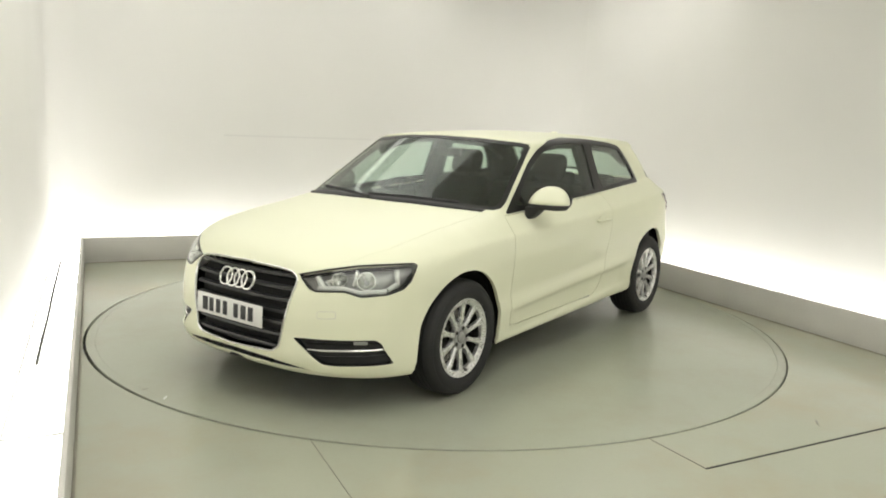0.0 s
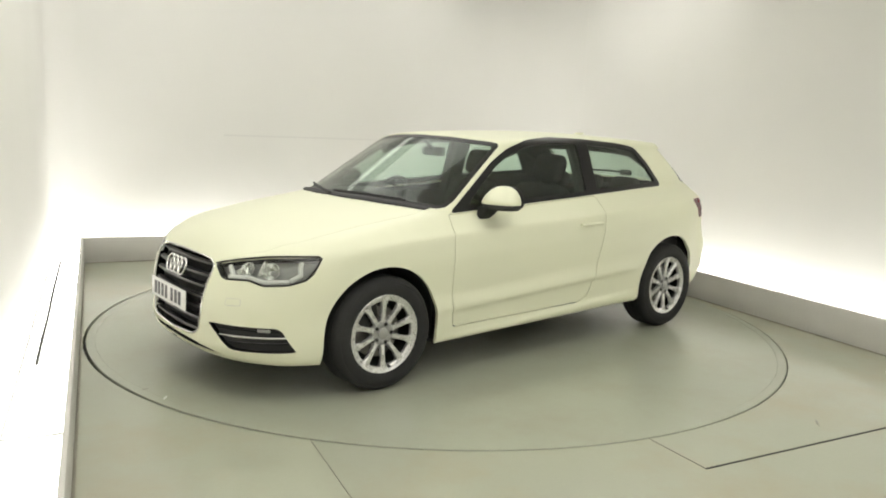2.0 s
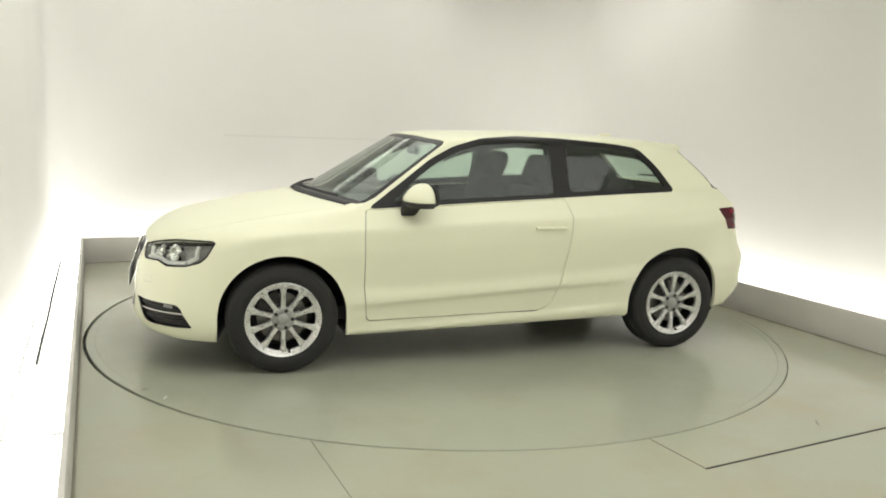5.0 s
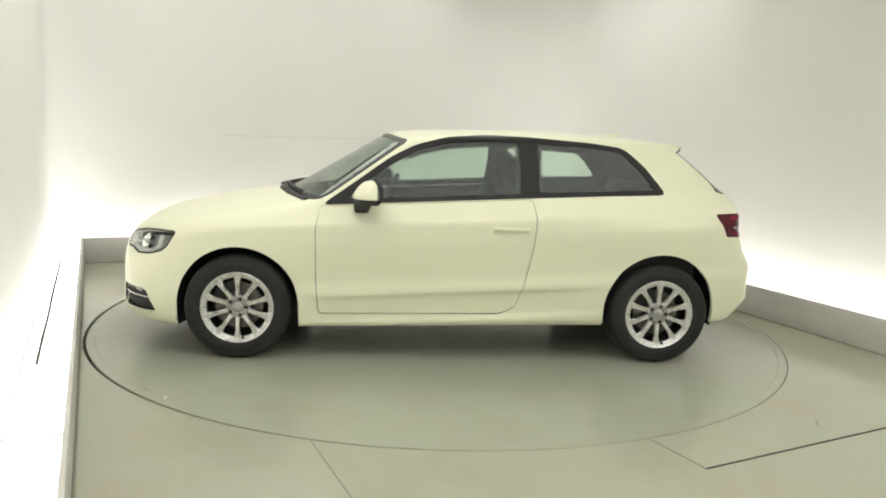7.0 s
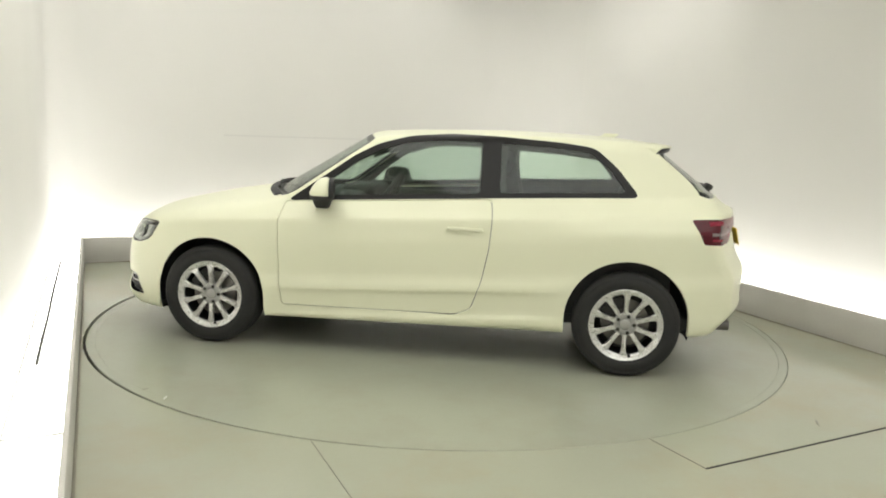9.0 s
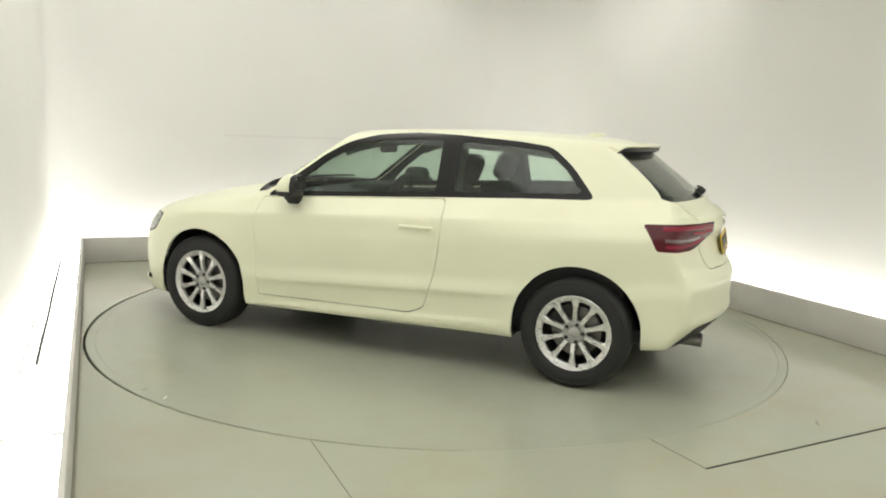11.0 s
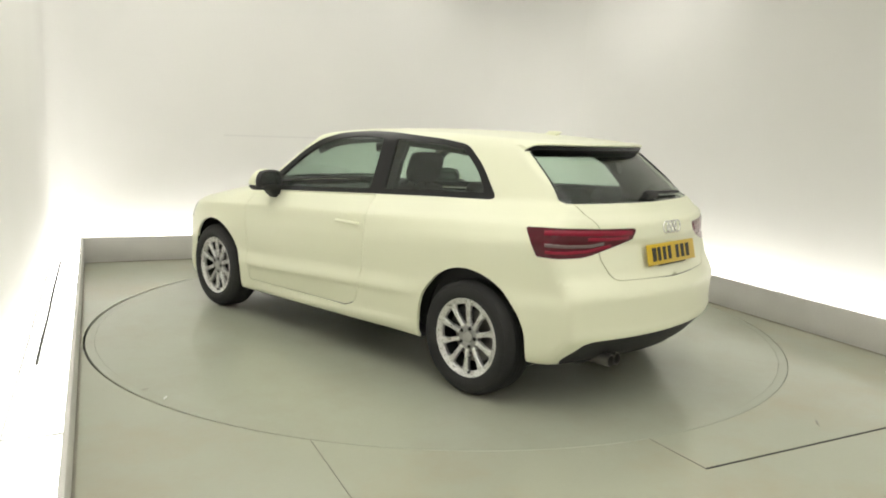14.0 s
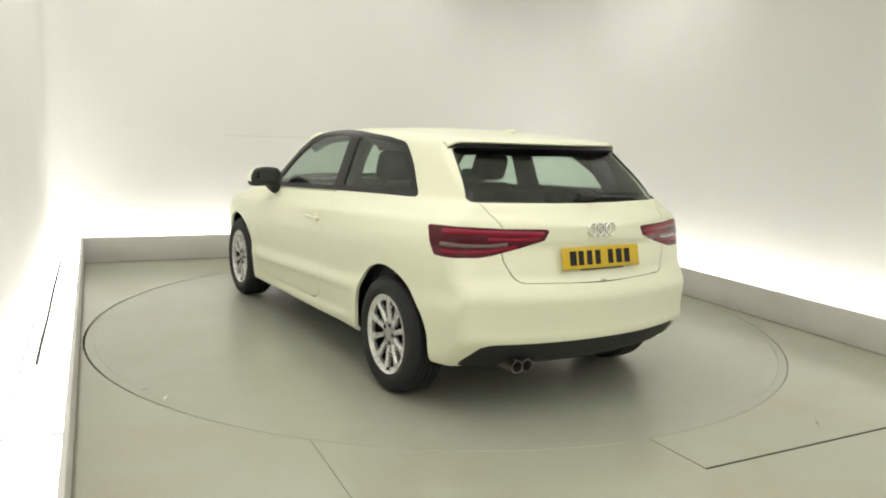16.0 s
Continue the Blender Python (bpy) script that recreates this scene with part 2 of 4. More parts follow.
    structure(part("floor", bm, FLOOR, smooth=False), "grey-green painted booth floor with faint scuffs")
    # joints of the service hatch in the floor
    for name, a, b, wide in (("floor_joint", (-0.065, -2.81), (2.47, -2.79), 0.005), ("floor_joint", (-0.065, -2.81), (-0.075, -2.46), 0.002), ("floor_joint", (-1.565, -1.895), (-1.60, -3.6), 0.0012)):
        bm = bmesh.new()
        p, q = Vector(a), Vector(b)
        s = Vector((-(q - p).y, (q - p).x)).normalized() * wide
        slab(bm, [tuple(p + s), tuple(p - s), tuple(q - s), tuple(q + s)], -0.002, 0.0022, "z")
        structure(part(name, bm, JOINT if wide > 0.003 else MARK, smooth=False), "narrow dark joint of a floor hatch")
    # kerbs: low boards round the stage
    structure(part("kerb_back", box(bmesh.new(), (KL - KT, KB, 0), (KR + KT, KB + KT, KH), 0.004), KERB, angle=30), "low grey painted kerb board round the stage")
    for name, u, side in (("kerb_left", KL, -1), ("kerb_right", KR, 1)):
        bm = bmesh.new()
        v0, v1 = FRONT + 0.6, KB - 0.002
        slab(bm, [(along(u, v0), v0), (along(u, v1), v1), (along(u, v1) + side * KT, v1), (along(u, v0) + side * KT, v0)], 0, KH, "z")
        bmesh.ops.bevel(bm, geom=bm.edges[:], offset=0.004, segments=2, affect="EDGES", profile=0.5)
        structure(part(name, bm, KERB, angle=30), "low grey painted kerb board round the stage")
        # the brown joint at the kerb's foot
        bm = bmesh.new()
        slab(bm, [(along(u, v0) - side * 0.012, v0), (along(u, v1) - side * 0.012, v1), (along(u, v1) - side * 0.001, v1), (along(u, v0) - side * 0.001, v0)], -0.001, 0.007, "z")
        structure(part("kerb_joint", bm, BROWN, smooth=False), "brown joint along the foot of the kerb")
    bm = box(bmesh.new(), (KL + 0.02, KB - 0.012, -0.001), (KR - 0.02, KB - 0.001, 0.007))
    structure(part("kerb_joint", bm, BROWN, smooth=False), "brown joint along the foot of the kerb")


def light_box(length, wide, m):
    """An opal light box that lies behind a kerb and shines up the wall."""
    thing = new("light_box")
    thing.matrix_basis = m
    h, w = length / 2, wide / 2
    bm = bmesh.new()
    for a, b in (((-h, -w), (h, -w + 0.012)), ((-h, w - 0.012), (h, w)), ((-h, -w + 0.012), (-h + 0.012, w - 0.012)), ((h - 0.012, -w + 0.012), (h, w - 0.012))):
        box(bm, (*a, 0), (*b, 0.06), 0.002, 1)
    part("housing", bm, CEIL, thing, "white housing")
    part("diffuser", box(bmesh.new(), (-h + 0.013, -w + 0.013, 0.01), (h - 0.013, w - 0.013, 0.055)), TUBE, thing, "glowing opal diffuser", smooth=False)
    return tagged(thing, "glowing opal light box lying between kerb and wall", "light", "lights behind the kerb")


def ceiling_light(w, d, m, mat, group):
    thing = new("ceiling_light")
    thing.matrix_basis = m
    bm = bmesh.new()
    for a, b in (((-w / 2, -d / 2), (w / 2, -d / 2 + 0.008)), ((-w / 2, d / 2 - 0.008), (w / 2, d / 2)), ((-w / 2, -d / 2 + 0.008), (-w / 2 + 0.008, d / 2 - 0.008)), ((w / 2 - 0.008, -d / 2 + 0.008), (w / 2, d / 2 - 0.008))):
        box(bm, (*a, -0.05), (*b, 0))
    part("frame", bm, CEIL, thing, "white frame")
    part("diffuser", box(bmesh.new(), (-w / 2 + 0.009, -d / 2 + 0.009, -0.047), (w / 2 - 0.009, d / 2 - 0.009, -0.005)), mat, thing, "glowing white diffuser", smooth=False)
    return tagged(thing, "glowing white diffuser light fixed under the ceiling", "light", group)


def build_lights():
    wide = 0.250
    first = light_box(1.6, wide, Matrix())
    turn = 90 - math.degrees(math.atan(LEAN))
    spots = [(along(LEFT, v) + 0.127, v, turn) for v in (-5.6, -3.99, -2.38, -0.77, 0.84, 2.45)] + [(u, BACK - 0.127, 0) for u in (-1.40, 0.21, 1.50)] + [(along(RIGHT, v) - 0.127, v, turn) for v in (1.40, -0.21, -1.82, -3.43, -5.04)]
    for k, (u, v, a) in enumerate(spots):
        m = ROOM @ pose(u, v, 0.0, 0, 0, a)
        if k == 0:
            first.matrix_basis = m
        else:
            copy_thing(first, m)
    # wide soft panels over the stage, and brighter strips along the back wall
    lamp = ceiling_light(1.797, 1.797, Matrix(), PANEL, "soft panels over the stage")
    # panels left out to dim the right wall, floor and hood
    # two front rows: unseen, added to brighten the car's side
    for k, (u, v) in enumerate([(u, v) for v in (-6.2, -4.4, -2.6, -0.8, 1.0) for u in (-1.8, 0.0, 1.8) if (u < 1 or v > 0 or v < -4) and (u, v) != (0.0, -0.8)]):
        m = ROOM @ pose(u, v, HIGH - 0.002)
        if k == 0:
            lamp.matrix_basis = m
        else:
            copy_thing(lamp, m)
    strip = ceiling_light(1.4, 0.42, Matrix(), STRIP, "strip lights along the back wall")
    for k, (u, v, a) in enumerate([(-1.85, BACK - 0.50, 0), (-0.44, BACK - 0.50, 0), (0.97, BACK - 0.50, 0)]):
        m = ROOM @ pose(u, v, HIGH - 0.002, 0, 0, a)
        if k == 0:
            strip.matrix_basis = m
        else:
            copy_thing(strip, m)
    # a thin dark tube that draws the dark line along the light boxes
    cable = part("cable", tube(bmesh.new(), [(-2.582 - 0.0093 * k + 0.002 * math.sin(k), 2.72 - 0.272 * k, 0.070) for k in range(13)], 0.011, 6), JOINT, None)
    cable.matrix_basis = ROOM
    tagged(cable, "thin dark line along the light boxes", "cable")


def build_turntable():
    table = new("turntable")
    bm = lathe(bmesh.new(), [(0.0, 0.0), (RADIUS - 0.055, 0.0), (RADIUS - 0.055, -0.05), (0.0, -0.05)], 160, pose(0, 0, 0, 90, 0, 0))
    off = (-0.0084, -0.0010, 0)  # the deck sits a little off its axle, so its gap wanders as it turns
    bmesh.ops.translate(bm, verts=bm.verts, vec=off)
    part("deck", bm, TABLE, table, smooth=False)
    bm = lathe(bmesh.new(), [(RADIUS - 0.054, -0.05), (RADIUS - 0.054, 0.0005), (RADIUS - 0.003, 0.0005), (RADIUS, -0.003), (RADIUS, -0.05)], 160, pose(0, 0, 0, 90, 0, 0))
    bmesh.ops.translate(bm, verts=bm.verts, vec=off)
    part("rim", bm, TABLE, table, smooth=False)
    return tagged(table, "round grey-green painted turntable set flush in the floor", "turntable")


def scuff(u, v, length, turn, mat, label):
    bm = bmesh.new()
    slab(bm, [(-length, 0), (-length * 0.3, 0.006), (length * 0.5, 0.004), (length, -0.002), (length * 0.2, -0.005)], 0.0005, 0.002, "z")
    ob = part("scuff_mark", bm, mat, None, smooth=False, m=ROOM @ pose(u, v, 0, 0, 0, turn))
    return tagged(ob, label, "mark", "marks on the floor")


def build_marks():
    for u, v, length, turn, dark in ((-2.18, -0.95, 0.02, 30, True), (-2.10, -1.12, 0.03, 70, False), (-1.9, -2.9, 0.05, 10, True), (1.6, -3.0, 0.06, 15, True), (0.9, -2.62, 0.05, 50, True), (2.1, -2.2, 0.05, 35, False), (-1.2, -3.1, 0.04, 80, False)):
        scuff(u, v, length, turn, MARK if dark else KERB, "small dark scuff on the painted floor" if dark else "small pale chip on the painted floor")


build_room()
build_lights()
turntable = build_turntable()
build_marks()


# ---- the shape of the car ----
def smooth_table(pts, sigma, lo=-2.6, hi=2.6, n=1041):
    """A polyline through pts, sampled finely and rounded by a Gaussian of that width."""
    xs = np.linspace(lo, hi, n)
    p = sorted(pts)
    ys = np.interp(xs, [a for a, b in p], [b for a, b in p])
    if sigma > 0:
        h = xs[1] - xs[0]
        k = np.arange(-int(4 * sigma / h) - 1, int(4 * sigma / h) + 2) * h
        w = np.exp(-0.5 * (k / sigma) ** 2)
        m = len(k) // 2
        ext = np.concatenate([ys[0] - (ys[1] - ys[0]) * np.arange(m, 0, -1), ys, ys[-1] + (ys[-1] - ys[-2]) * np.arange(1, m + 1)])
        ys = np.convolve(ext, w / w.sum(), "valid")
    return xs, ys


TOP = smooth_table([(2.2, 0.60), (2.13, 0.694), (2.04, 0.762), (1.87, 0.840), (1.5, 0.925), (1.06, 1.000), (0.42, 1.387),
                    (0.2, 1.404), (-0.1, 1.415), (-0.45, 1.424), (-0.8, 1.422), (-1.2, 1.406), (-1.7, 1.354)], 0.04)
WIDTH = smooth_table([(2.2, 0.815), (1.9, 0.828), (1.65, 0.858), (1.45, 0.880), (1.3, 0.889), (0.8, 0.886), (0, 0.887), (-0.8, 0.889), (-1.3, 0.889), (-1.5, 0.876), (-1.62, 0.853), (-1.73, 0.800), (-1.95, 0.785), (-2.2, 0.78)], 0.08)
FLANK = smooth_table([(-0.85, -0.075), (-0.775, -0.034), (-0.75, -0.026), (-0.715, -0.024), (-0.700, -0.034), (-0.64, -0.030), (-0.565, -0.022), (-0.55, -0.004), (-0.53, -0.006), (-0.46, -0.020), (-0.25, 0.0), (-0.15, -0.002),
                      (-0.108, -0.005), (-0.098, -0.017), (-0.02, -0.085), (0.0, -0.102), (0.4, -0.246), (0.6, -0.335)], 0.008)
NOSE = smooth_table([(0.1, 2.05), (0.2, 2.106), (0.27, 2.140), (0.35, 2.130), (0.5, 2.128), (0.62, 2.106), (0.72, 2.074), (0.8, 2.008), (1.0, 1.7)], 0.022)
TAIL = smooth_table([(0.2, -1.93), (0.28, -1.971), (0.36, -2.040), (0.42, -2.082), (0.44, -2.070), (0.5, -2.070), (0.62, -2.078), (0.68, -2.045), (0.72, -2.020), (0.872, -1.985), (0.884, -1.998), (0.93, -1.993),
                     (0.985, -1.987), (1.01, -1.925), (1.07, -1.858), (1.33, -1.507), (1.5, -1.329)], 0.012)
BELLY = smooth_table([(2.2, 0.20), (1.6, 0.185), (0.9, 0.20), (-0.95, 0.235), (-1.65, 0.25), (-2.1, 0.27)], 0.08)


def smax(a, b, k):
    h = np.maximum(k - np.abs(a - b), 0) / k
    return np.maximum(a, b) + h * h * k / 4


def hull(x, y, z):
    """Below 0 inside the car's outer skin, above 0 outside."""
    y = np.abs(y)
    xx = x + np.interp(x, [1.1, 1.6], [0.35, 0.24]) * y * y
    slope = (np.interp(xx + 0.02, *TOP) - np.interp(xx - 0.02, *TOP)) / 0.04
    top = (z - np.interp(xx, *TOP) + 0.08 * y * y) / np.sqrt(1 + slope * slope)
    dz = z - 0.985 + 0.056 * x
    taper = np.clip((-0.3 - x) / 1.03, 0, 1) ** 1.5 * 0.085 * np.clip((dz + 0.2) / 0.2, 0, 1)
    tuck = np.interp(dz, *FLANK)
    full = np.interp(np.abs(x), [0.72, 0.95], [0.0, 0.75]) * np.clip((-0.42 - dz) / 0.12, 0, 1)
    tuck = tuck + (np.interp(dz, [-0.8, -0.6], [-0.03, -0.012]) - tuck) * full
    side = (y - np.interp(x, *WIDTH) - tuck + taper) * 0.95
    front = (x - np.interp(z, *NOSE) + 0.13 * y * y + 0.56 * y ** 4) / np.sqrt(1 + (0.26 * y + 2.24 * y ** 3) ** 2)
    bow = np.interp(z, [0.68, 0.76, 0.97, 1.05], [0.30, 0.30, 0.34, 0.25])
    rear = (np.interp(z, *TAIL) + bow * y * y - x) / np.sqrt(1 + (2 * bow * y) ** 2) * np.interp(z, [0.98, 1.02], [1, 0.8])
    belly = np.interp(x, *BELLY) - z
    m = smax(top, side, np.interp(x, [0.05, 0.3, 0.95, 1.2], [0.06, 0.025, 0.025, 0.07]))
    m = smax(m, front, 0.09)
    m = smax(m, rear, 0.035)
    return smax(m, belly, 0.04)


# ---- the car: x forwards, y to its left, z up, the origin on the ground between the axles ----
AX, BX, CAP, ROUND = 1.45, -1.35, 0.94, 0.75
LONG = 2 * CAP + AX - BX


def axis_height(x):
    return np.interp(x, [BX, AX], [0.80, 0.60])


def first_inside(o, d, far=3.2, steps=320):
    """The distance along each ray at which it enters the hull (or leaves it, when it starts inside)."""
    t = np.linspace(0, far, steps)
    lo, hi = np.zeros(len(o)), np.full(len(o), far)
    inside0 = hull(*o.T) < 0
    done = np.zeros(len(o), bool)
    best, bt = np.full(len(o), 9.0), np.zeros(len(o))
    for a, b in zip(t, t[1:]):
        f = hull(*(o + d * b).T)
        hit = ~done & ((f < 0) != inside0)
        lo[hit], hi[hit] = a, b
        done |= hit
        near = ~done & (np.abs(f) < best)
        best[near], bt[near] = np.abs(f[near]), b
    for _ in range(26):
        mid = (lo + hi) / 2
        same = (hull(*(o + d * mid[:, None]).T) < 0) == inside0
        lo, hi = np.where(same, mid, lo), np.where(same, hi, mid)
    return np.where(done, (lo + hi) / 2, bt)


def to_skin(sp):
    """Points of the unrolled skin (along, round) as places on the hull."""
    s, phi = sp[:, 0], sp[:, 1] / ROUND
    o = np.zeros((len(s), 3))
    psi = np.full(len(s), math.pi / 2)
    sign = np.ones(len(s))
    f, r = s < CAP, s > LONG - CAP
    o[:, 0] = np.clip(AX - (s - CAP), BX, AX)
    o[:, 2] = axis_height(o[:, 0])
    psi[f] = s[f] / CAP * math.pi / 2
    psi[r] = (LONG - s[r]) / CAP * math.pi / 2
    sign[r] = -1
    d = np.stack([np.cos(psi) * sign, np.sin(psi) * np.sin(phi), np.sin(psi) * np.cos(phi)], 1)
    t = first_inside(o, d)
    return o + d * t[:, None]


def unroll(p):
    x, y, z = p.T
    up = z - axis_height(x)
    rho, phi = np.hypot(y, up), np.arctan2(np.abs(y), up)
    s = CAP + AX - x
    f, r = x > AX, x < BX
    s[f] = CAP * np.arctan2(rho[f], x[f] - AX) / (math.pi / 2)
    s[r] = LONG - CAP * np.arctan2(rho[r], BX - x[r]) / (math.pi / 2)
    return np.stack([s, phi * ROUND], 1)


def normals(p, h=2e-3):
    g = np.stack([hull(*(p + np.eye(3)[k] * h).T) - hull(*(p - np.eye(3)[k] * h).T) for k in range(3)], 1)
    return g / np.linalg.norm(g, axis=1)[:, None]


def cast(view, pts):
    """Points of a side, front, rear or top view, dropped on the hull."""
    a, b = np.array(pts, float).T
    o = np.zeros((len(a), 3))
    d = np.zeros((len(a), 3))
    if view == "side":
        o[:, 0], o[:, 1], o[:, 2], d[:, 1] = a, 1.3, b, -1
    elif view == "front":
        o[:, 0], o[:, 1], o[:, 2], d[:, 0] = 2.6, a, b, -1
    elif view == "rear":
        o[:, 0], o[:, 1], o[:, 2], d[:, 0] = -2.6, a, b, 1
    else:
        o[:, 0], o[:, 1], o[:, 2], d[:, 2] = a, b, 2.0, -1
    return o + d * first_inside(o, d, 2.6, 420)[:, None]


def dense(poly, step=0.022, closed=True):
    out = []
    n = len(poly)
    for i in range(n if closed else n - 1):
        p, q = np.array(poly[i]), np.array(poly[(i + 1) % n])
        k = max(1, int(np.ceil(np.linalg.norm(q - p) / step)))
        out += [tuple(p + (q - p) * j / k) for j in range(k)]
    return out if closed else out + [tuple(poly[-1])]


def grow(poly, d):
    """The polygon moved outwards by d (inwards where d is negative)."""
    p = np.array(poly)
    area = 0.5 * np.sum(p[:, 0] * np.roll(p[:, 1], -1) - np.roll(p[:, 0], -1) * p[:, 1])
    a, b = p - np.roll(p, 1, 0), np.roll(p, -1, 0) - p
    na, nb = np.stack([a[:, 1], -a[:, 0]], 1), np.stack([b[:, 1], -b[:, 0]], 1)
    na, nb = na / (np.linalg.norm(na, axis=1)[:, None] + 1e-12), nb / (np.linalg.norm(nb, axis=1)[:, None] + 1e-12)
    m = na + nb
    m = m / np.maximum(np.sum(m * na, 1)[:, None], 0.4)
    return [tuple(q) for q in p + m * d * (1 if area > 0 else -1)]


def within(poly, pts):
    p = np.array(poly)
    x, y = pts.T
    inside = np.zeros(len(pts), bool)
    for (x0, y0), (x1, y1) in zip(p, np.roll(p, -1, 0)):
        c = (y0 > y) != (y1 > y)
        with np.errstate(divide="ignore", invalid="ignore"):
            inside ^= c & (x < (x1 - x0) * (y - y0) / (y1 - y0) + x0)
    return inside


# outlines of the left half, in the view in which each one shows best
SIDE_GLASS = rounded([(0.815, 0.939), (0.17, 0.978), (-0.477, 1.017), (-0.95, 1.041), (-1.345, 1.056), (-1.20, 1.228), (-1.064, 1.338), (-0.86, 1.362),
                      (-0.47, 1.384), (-0.19, 1.389), (0.065, 1.367), (0.257, 1.315), (0.411, 1.234), (0.58, 1.109)], 0.05)
DOOR_PANE = rounded([(0.66, 0.980), (0.17, 1.006), (-0.395, 1.040), (-0.390, 1.350), (-0.19, 1.355), (0.05, 1.333), (0.235, 1.282), (0.385, 1.203), (0.53, 1.097)], 0.03)
REAR_PANE = rounded([(-0.515, 1.050), (-0.95, 1.070), (-1.265, 1.086), (-1.165, 1.208), (-1.045, 1.308), (-0.85, 1.331), (-0.505, 1.350)], 0.03)
DOOR = rounded([(0.822, 0.937), (0.843, 0.82), (0.838, 0.47), (0.820, 0.287), (-0.28, 0.305), (-0.375, 0.345), (-0.435, 0.52), (-0.474, 0.72), (-0.487, 0.90), (-0.47, 1.010), (0.17, 0.971), (0.785, 0.935)], 0.03)
HEADLAMP = [(2.043, 0.385, 0.692), (1.955, 0.50, 0.722), (1.865, 0.618, 0.745), (1.775, 0.70, 0.751), (1.672, 0.785, 0.755), (1.660, 0.795, 0.745), (1.712, 0.812, 0.672), (1.748, 0.803, 0.642), (1.825, 0.770, 0.618), (1.92, 0.685, 0.608), (1.965, 0.615, 0.630), (2.03, 0.49, 0.622), (2.046, 0.465, 0.632)]
FOG = rounded([(0.40, 0.387), (0.46, 0.393), (0.748, 0.398), (0.765, 0.380), (0.800, 0.270), (0.61, 0.264), (0.552, 0.268)], 0.015)
TAIL_LAMP = [(-1.630, 0.795, 0.945), (-1.638, 0.79, 0.953), (-1.78, 0.715, 0.953), (-1.90, 0.52, 0.953), (-1.955, 0.32, 0.951), (-1.958, 0.308, 0.940), (-1.957, 0.334, 0.897), (-1.93, 0.46, 0.860), (-1.89, 0.603, 0.823), (-1.86, 0.65, 0.813), (-1.80, 0.728, 0.811), (-1.704, 0.785, 0.814), (-1.694, 0.789, 0.824)]
GRILLE = [(0.0, 0.716), (0.24, 0.710), (0.34, 0.700), (0.382, 0.675), (0.387, 0.64), (0.366, 0.53), (0.320, 0.327), (0.285, 0.303), (0.0, 0.290)]
INTAKE = [(0.0, 0.272), (0.25, 0.266), (0.40, 0.248), (0.50, 0.230), (0.30, 0.232), (0.0, 0.238)]
WINDSCREEN = [(0.0, 0.995), (0.32, 0.989), (0.60, 0.974), (0.735, 0.964), (0.760, 0.973), (0.755, 1.008), (0.645, 1.322), (0.620, 1.342), (0.57, 1.350), (0.30, 1.370), (0.0, 1.378)]
SCREEN_GLASS = [(0.0, 1.012), (0.32, 1.006), (0.60, 0.992), (0.718, 0.984), (0.731, 0.993), (0.726, 1.02), (0.621, 1.312), (0.600, 1.326), (0.55, 1.332), (0.30, 1.352), (0.0, 1.360)]
REAR_WINDOW = [(0.0, 1.066), (0.57, 1.069), (0.628, 1.070), (0.635, 1.085), (0.568, 1.312), (0.55, 1.326), (0.42, 1.345), (0.0, 1.362)]
TAILGATE = [(0.0, 1.074), (0.607, 1.074), (0.572, 1.010), (0.542, 0.955), (0.548, 0.86), (0.545, 0.80), (0.508, 0.728), (0.485, 0.705), (0.455, 0.695), (0.0, 0.686)]
DIFFUSER = [(0.0, 0.405), (0.62, 0.398), (0.665, 0.382), (0.72, 0.30), (0.715, 0.262), (0.0, 0.268)]
HOOD = [(2.078, 0.0), (2.072, 0.24), (2.05, 0.345), (1.97, 0.470), (1.865, 0.595), (1.70, 0.672), (1.5, 0.688), (1.02, 0.712), (0.90, 0.705), (0.985, 0.40), (1.085, 0.0)]


def outline(view, poly, centred=False):
    """An outline on the unrolled skin; centred ones close along the car's middle."""
    pts = unroll(np.array(dense(poly))) if view == "space" else unroll(cast(view, dense(poly, closed=not centred)))
    out = [tuple(p) for p in pts]
    if centred:
        a, b = out[0], out[-1]
        for k in (0, -1):
            out[k] = (out[k][0], 0.0 if out[k][1] < ROUND * math.pi / 2 else ROUND * math.pi)
        if abs(out[0][1] - out[-1][1]) > 1:
            end = 0.0 if out[0][0] < LONG / 2 else LONG
            out += [(end, out[-1][1]), (end, out[0][1])]
    return out


def ring(cx, cz, r, low, n=40):
    """A wheel arch: an arc over the wheel, open downwards."""
    pts = [(cx + r, low)] + [(cx + r * math.cos(math.pi * k / n), cz + r * math.sin(math.pi * k / n)) for k in range(n + 1)] + [(cx - r, low)]
    return pts


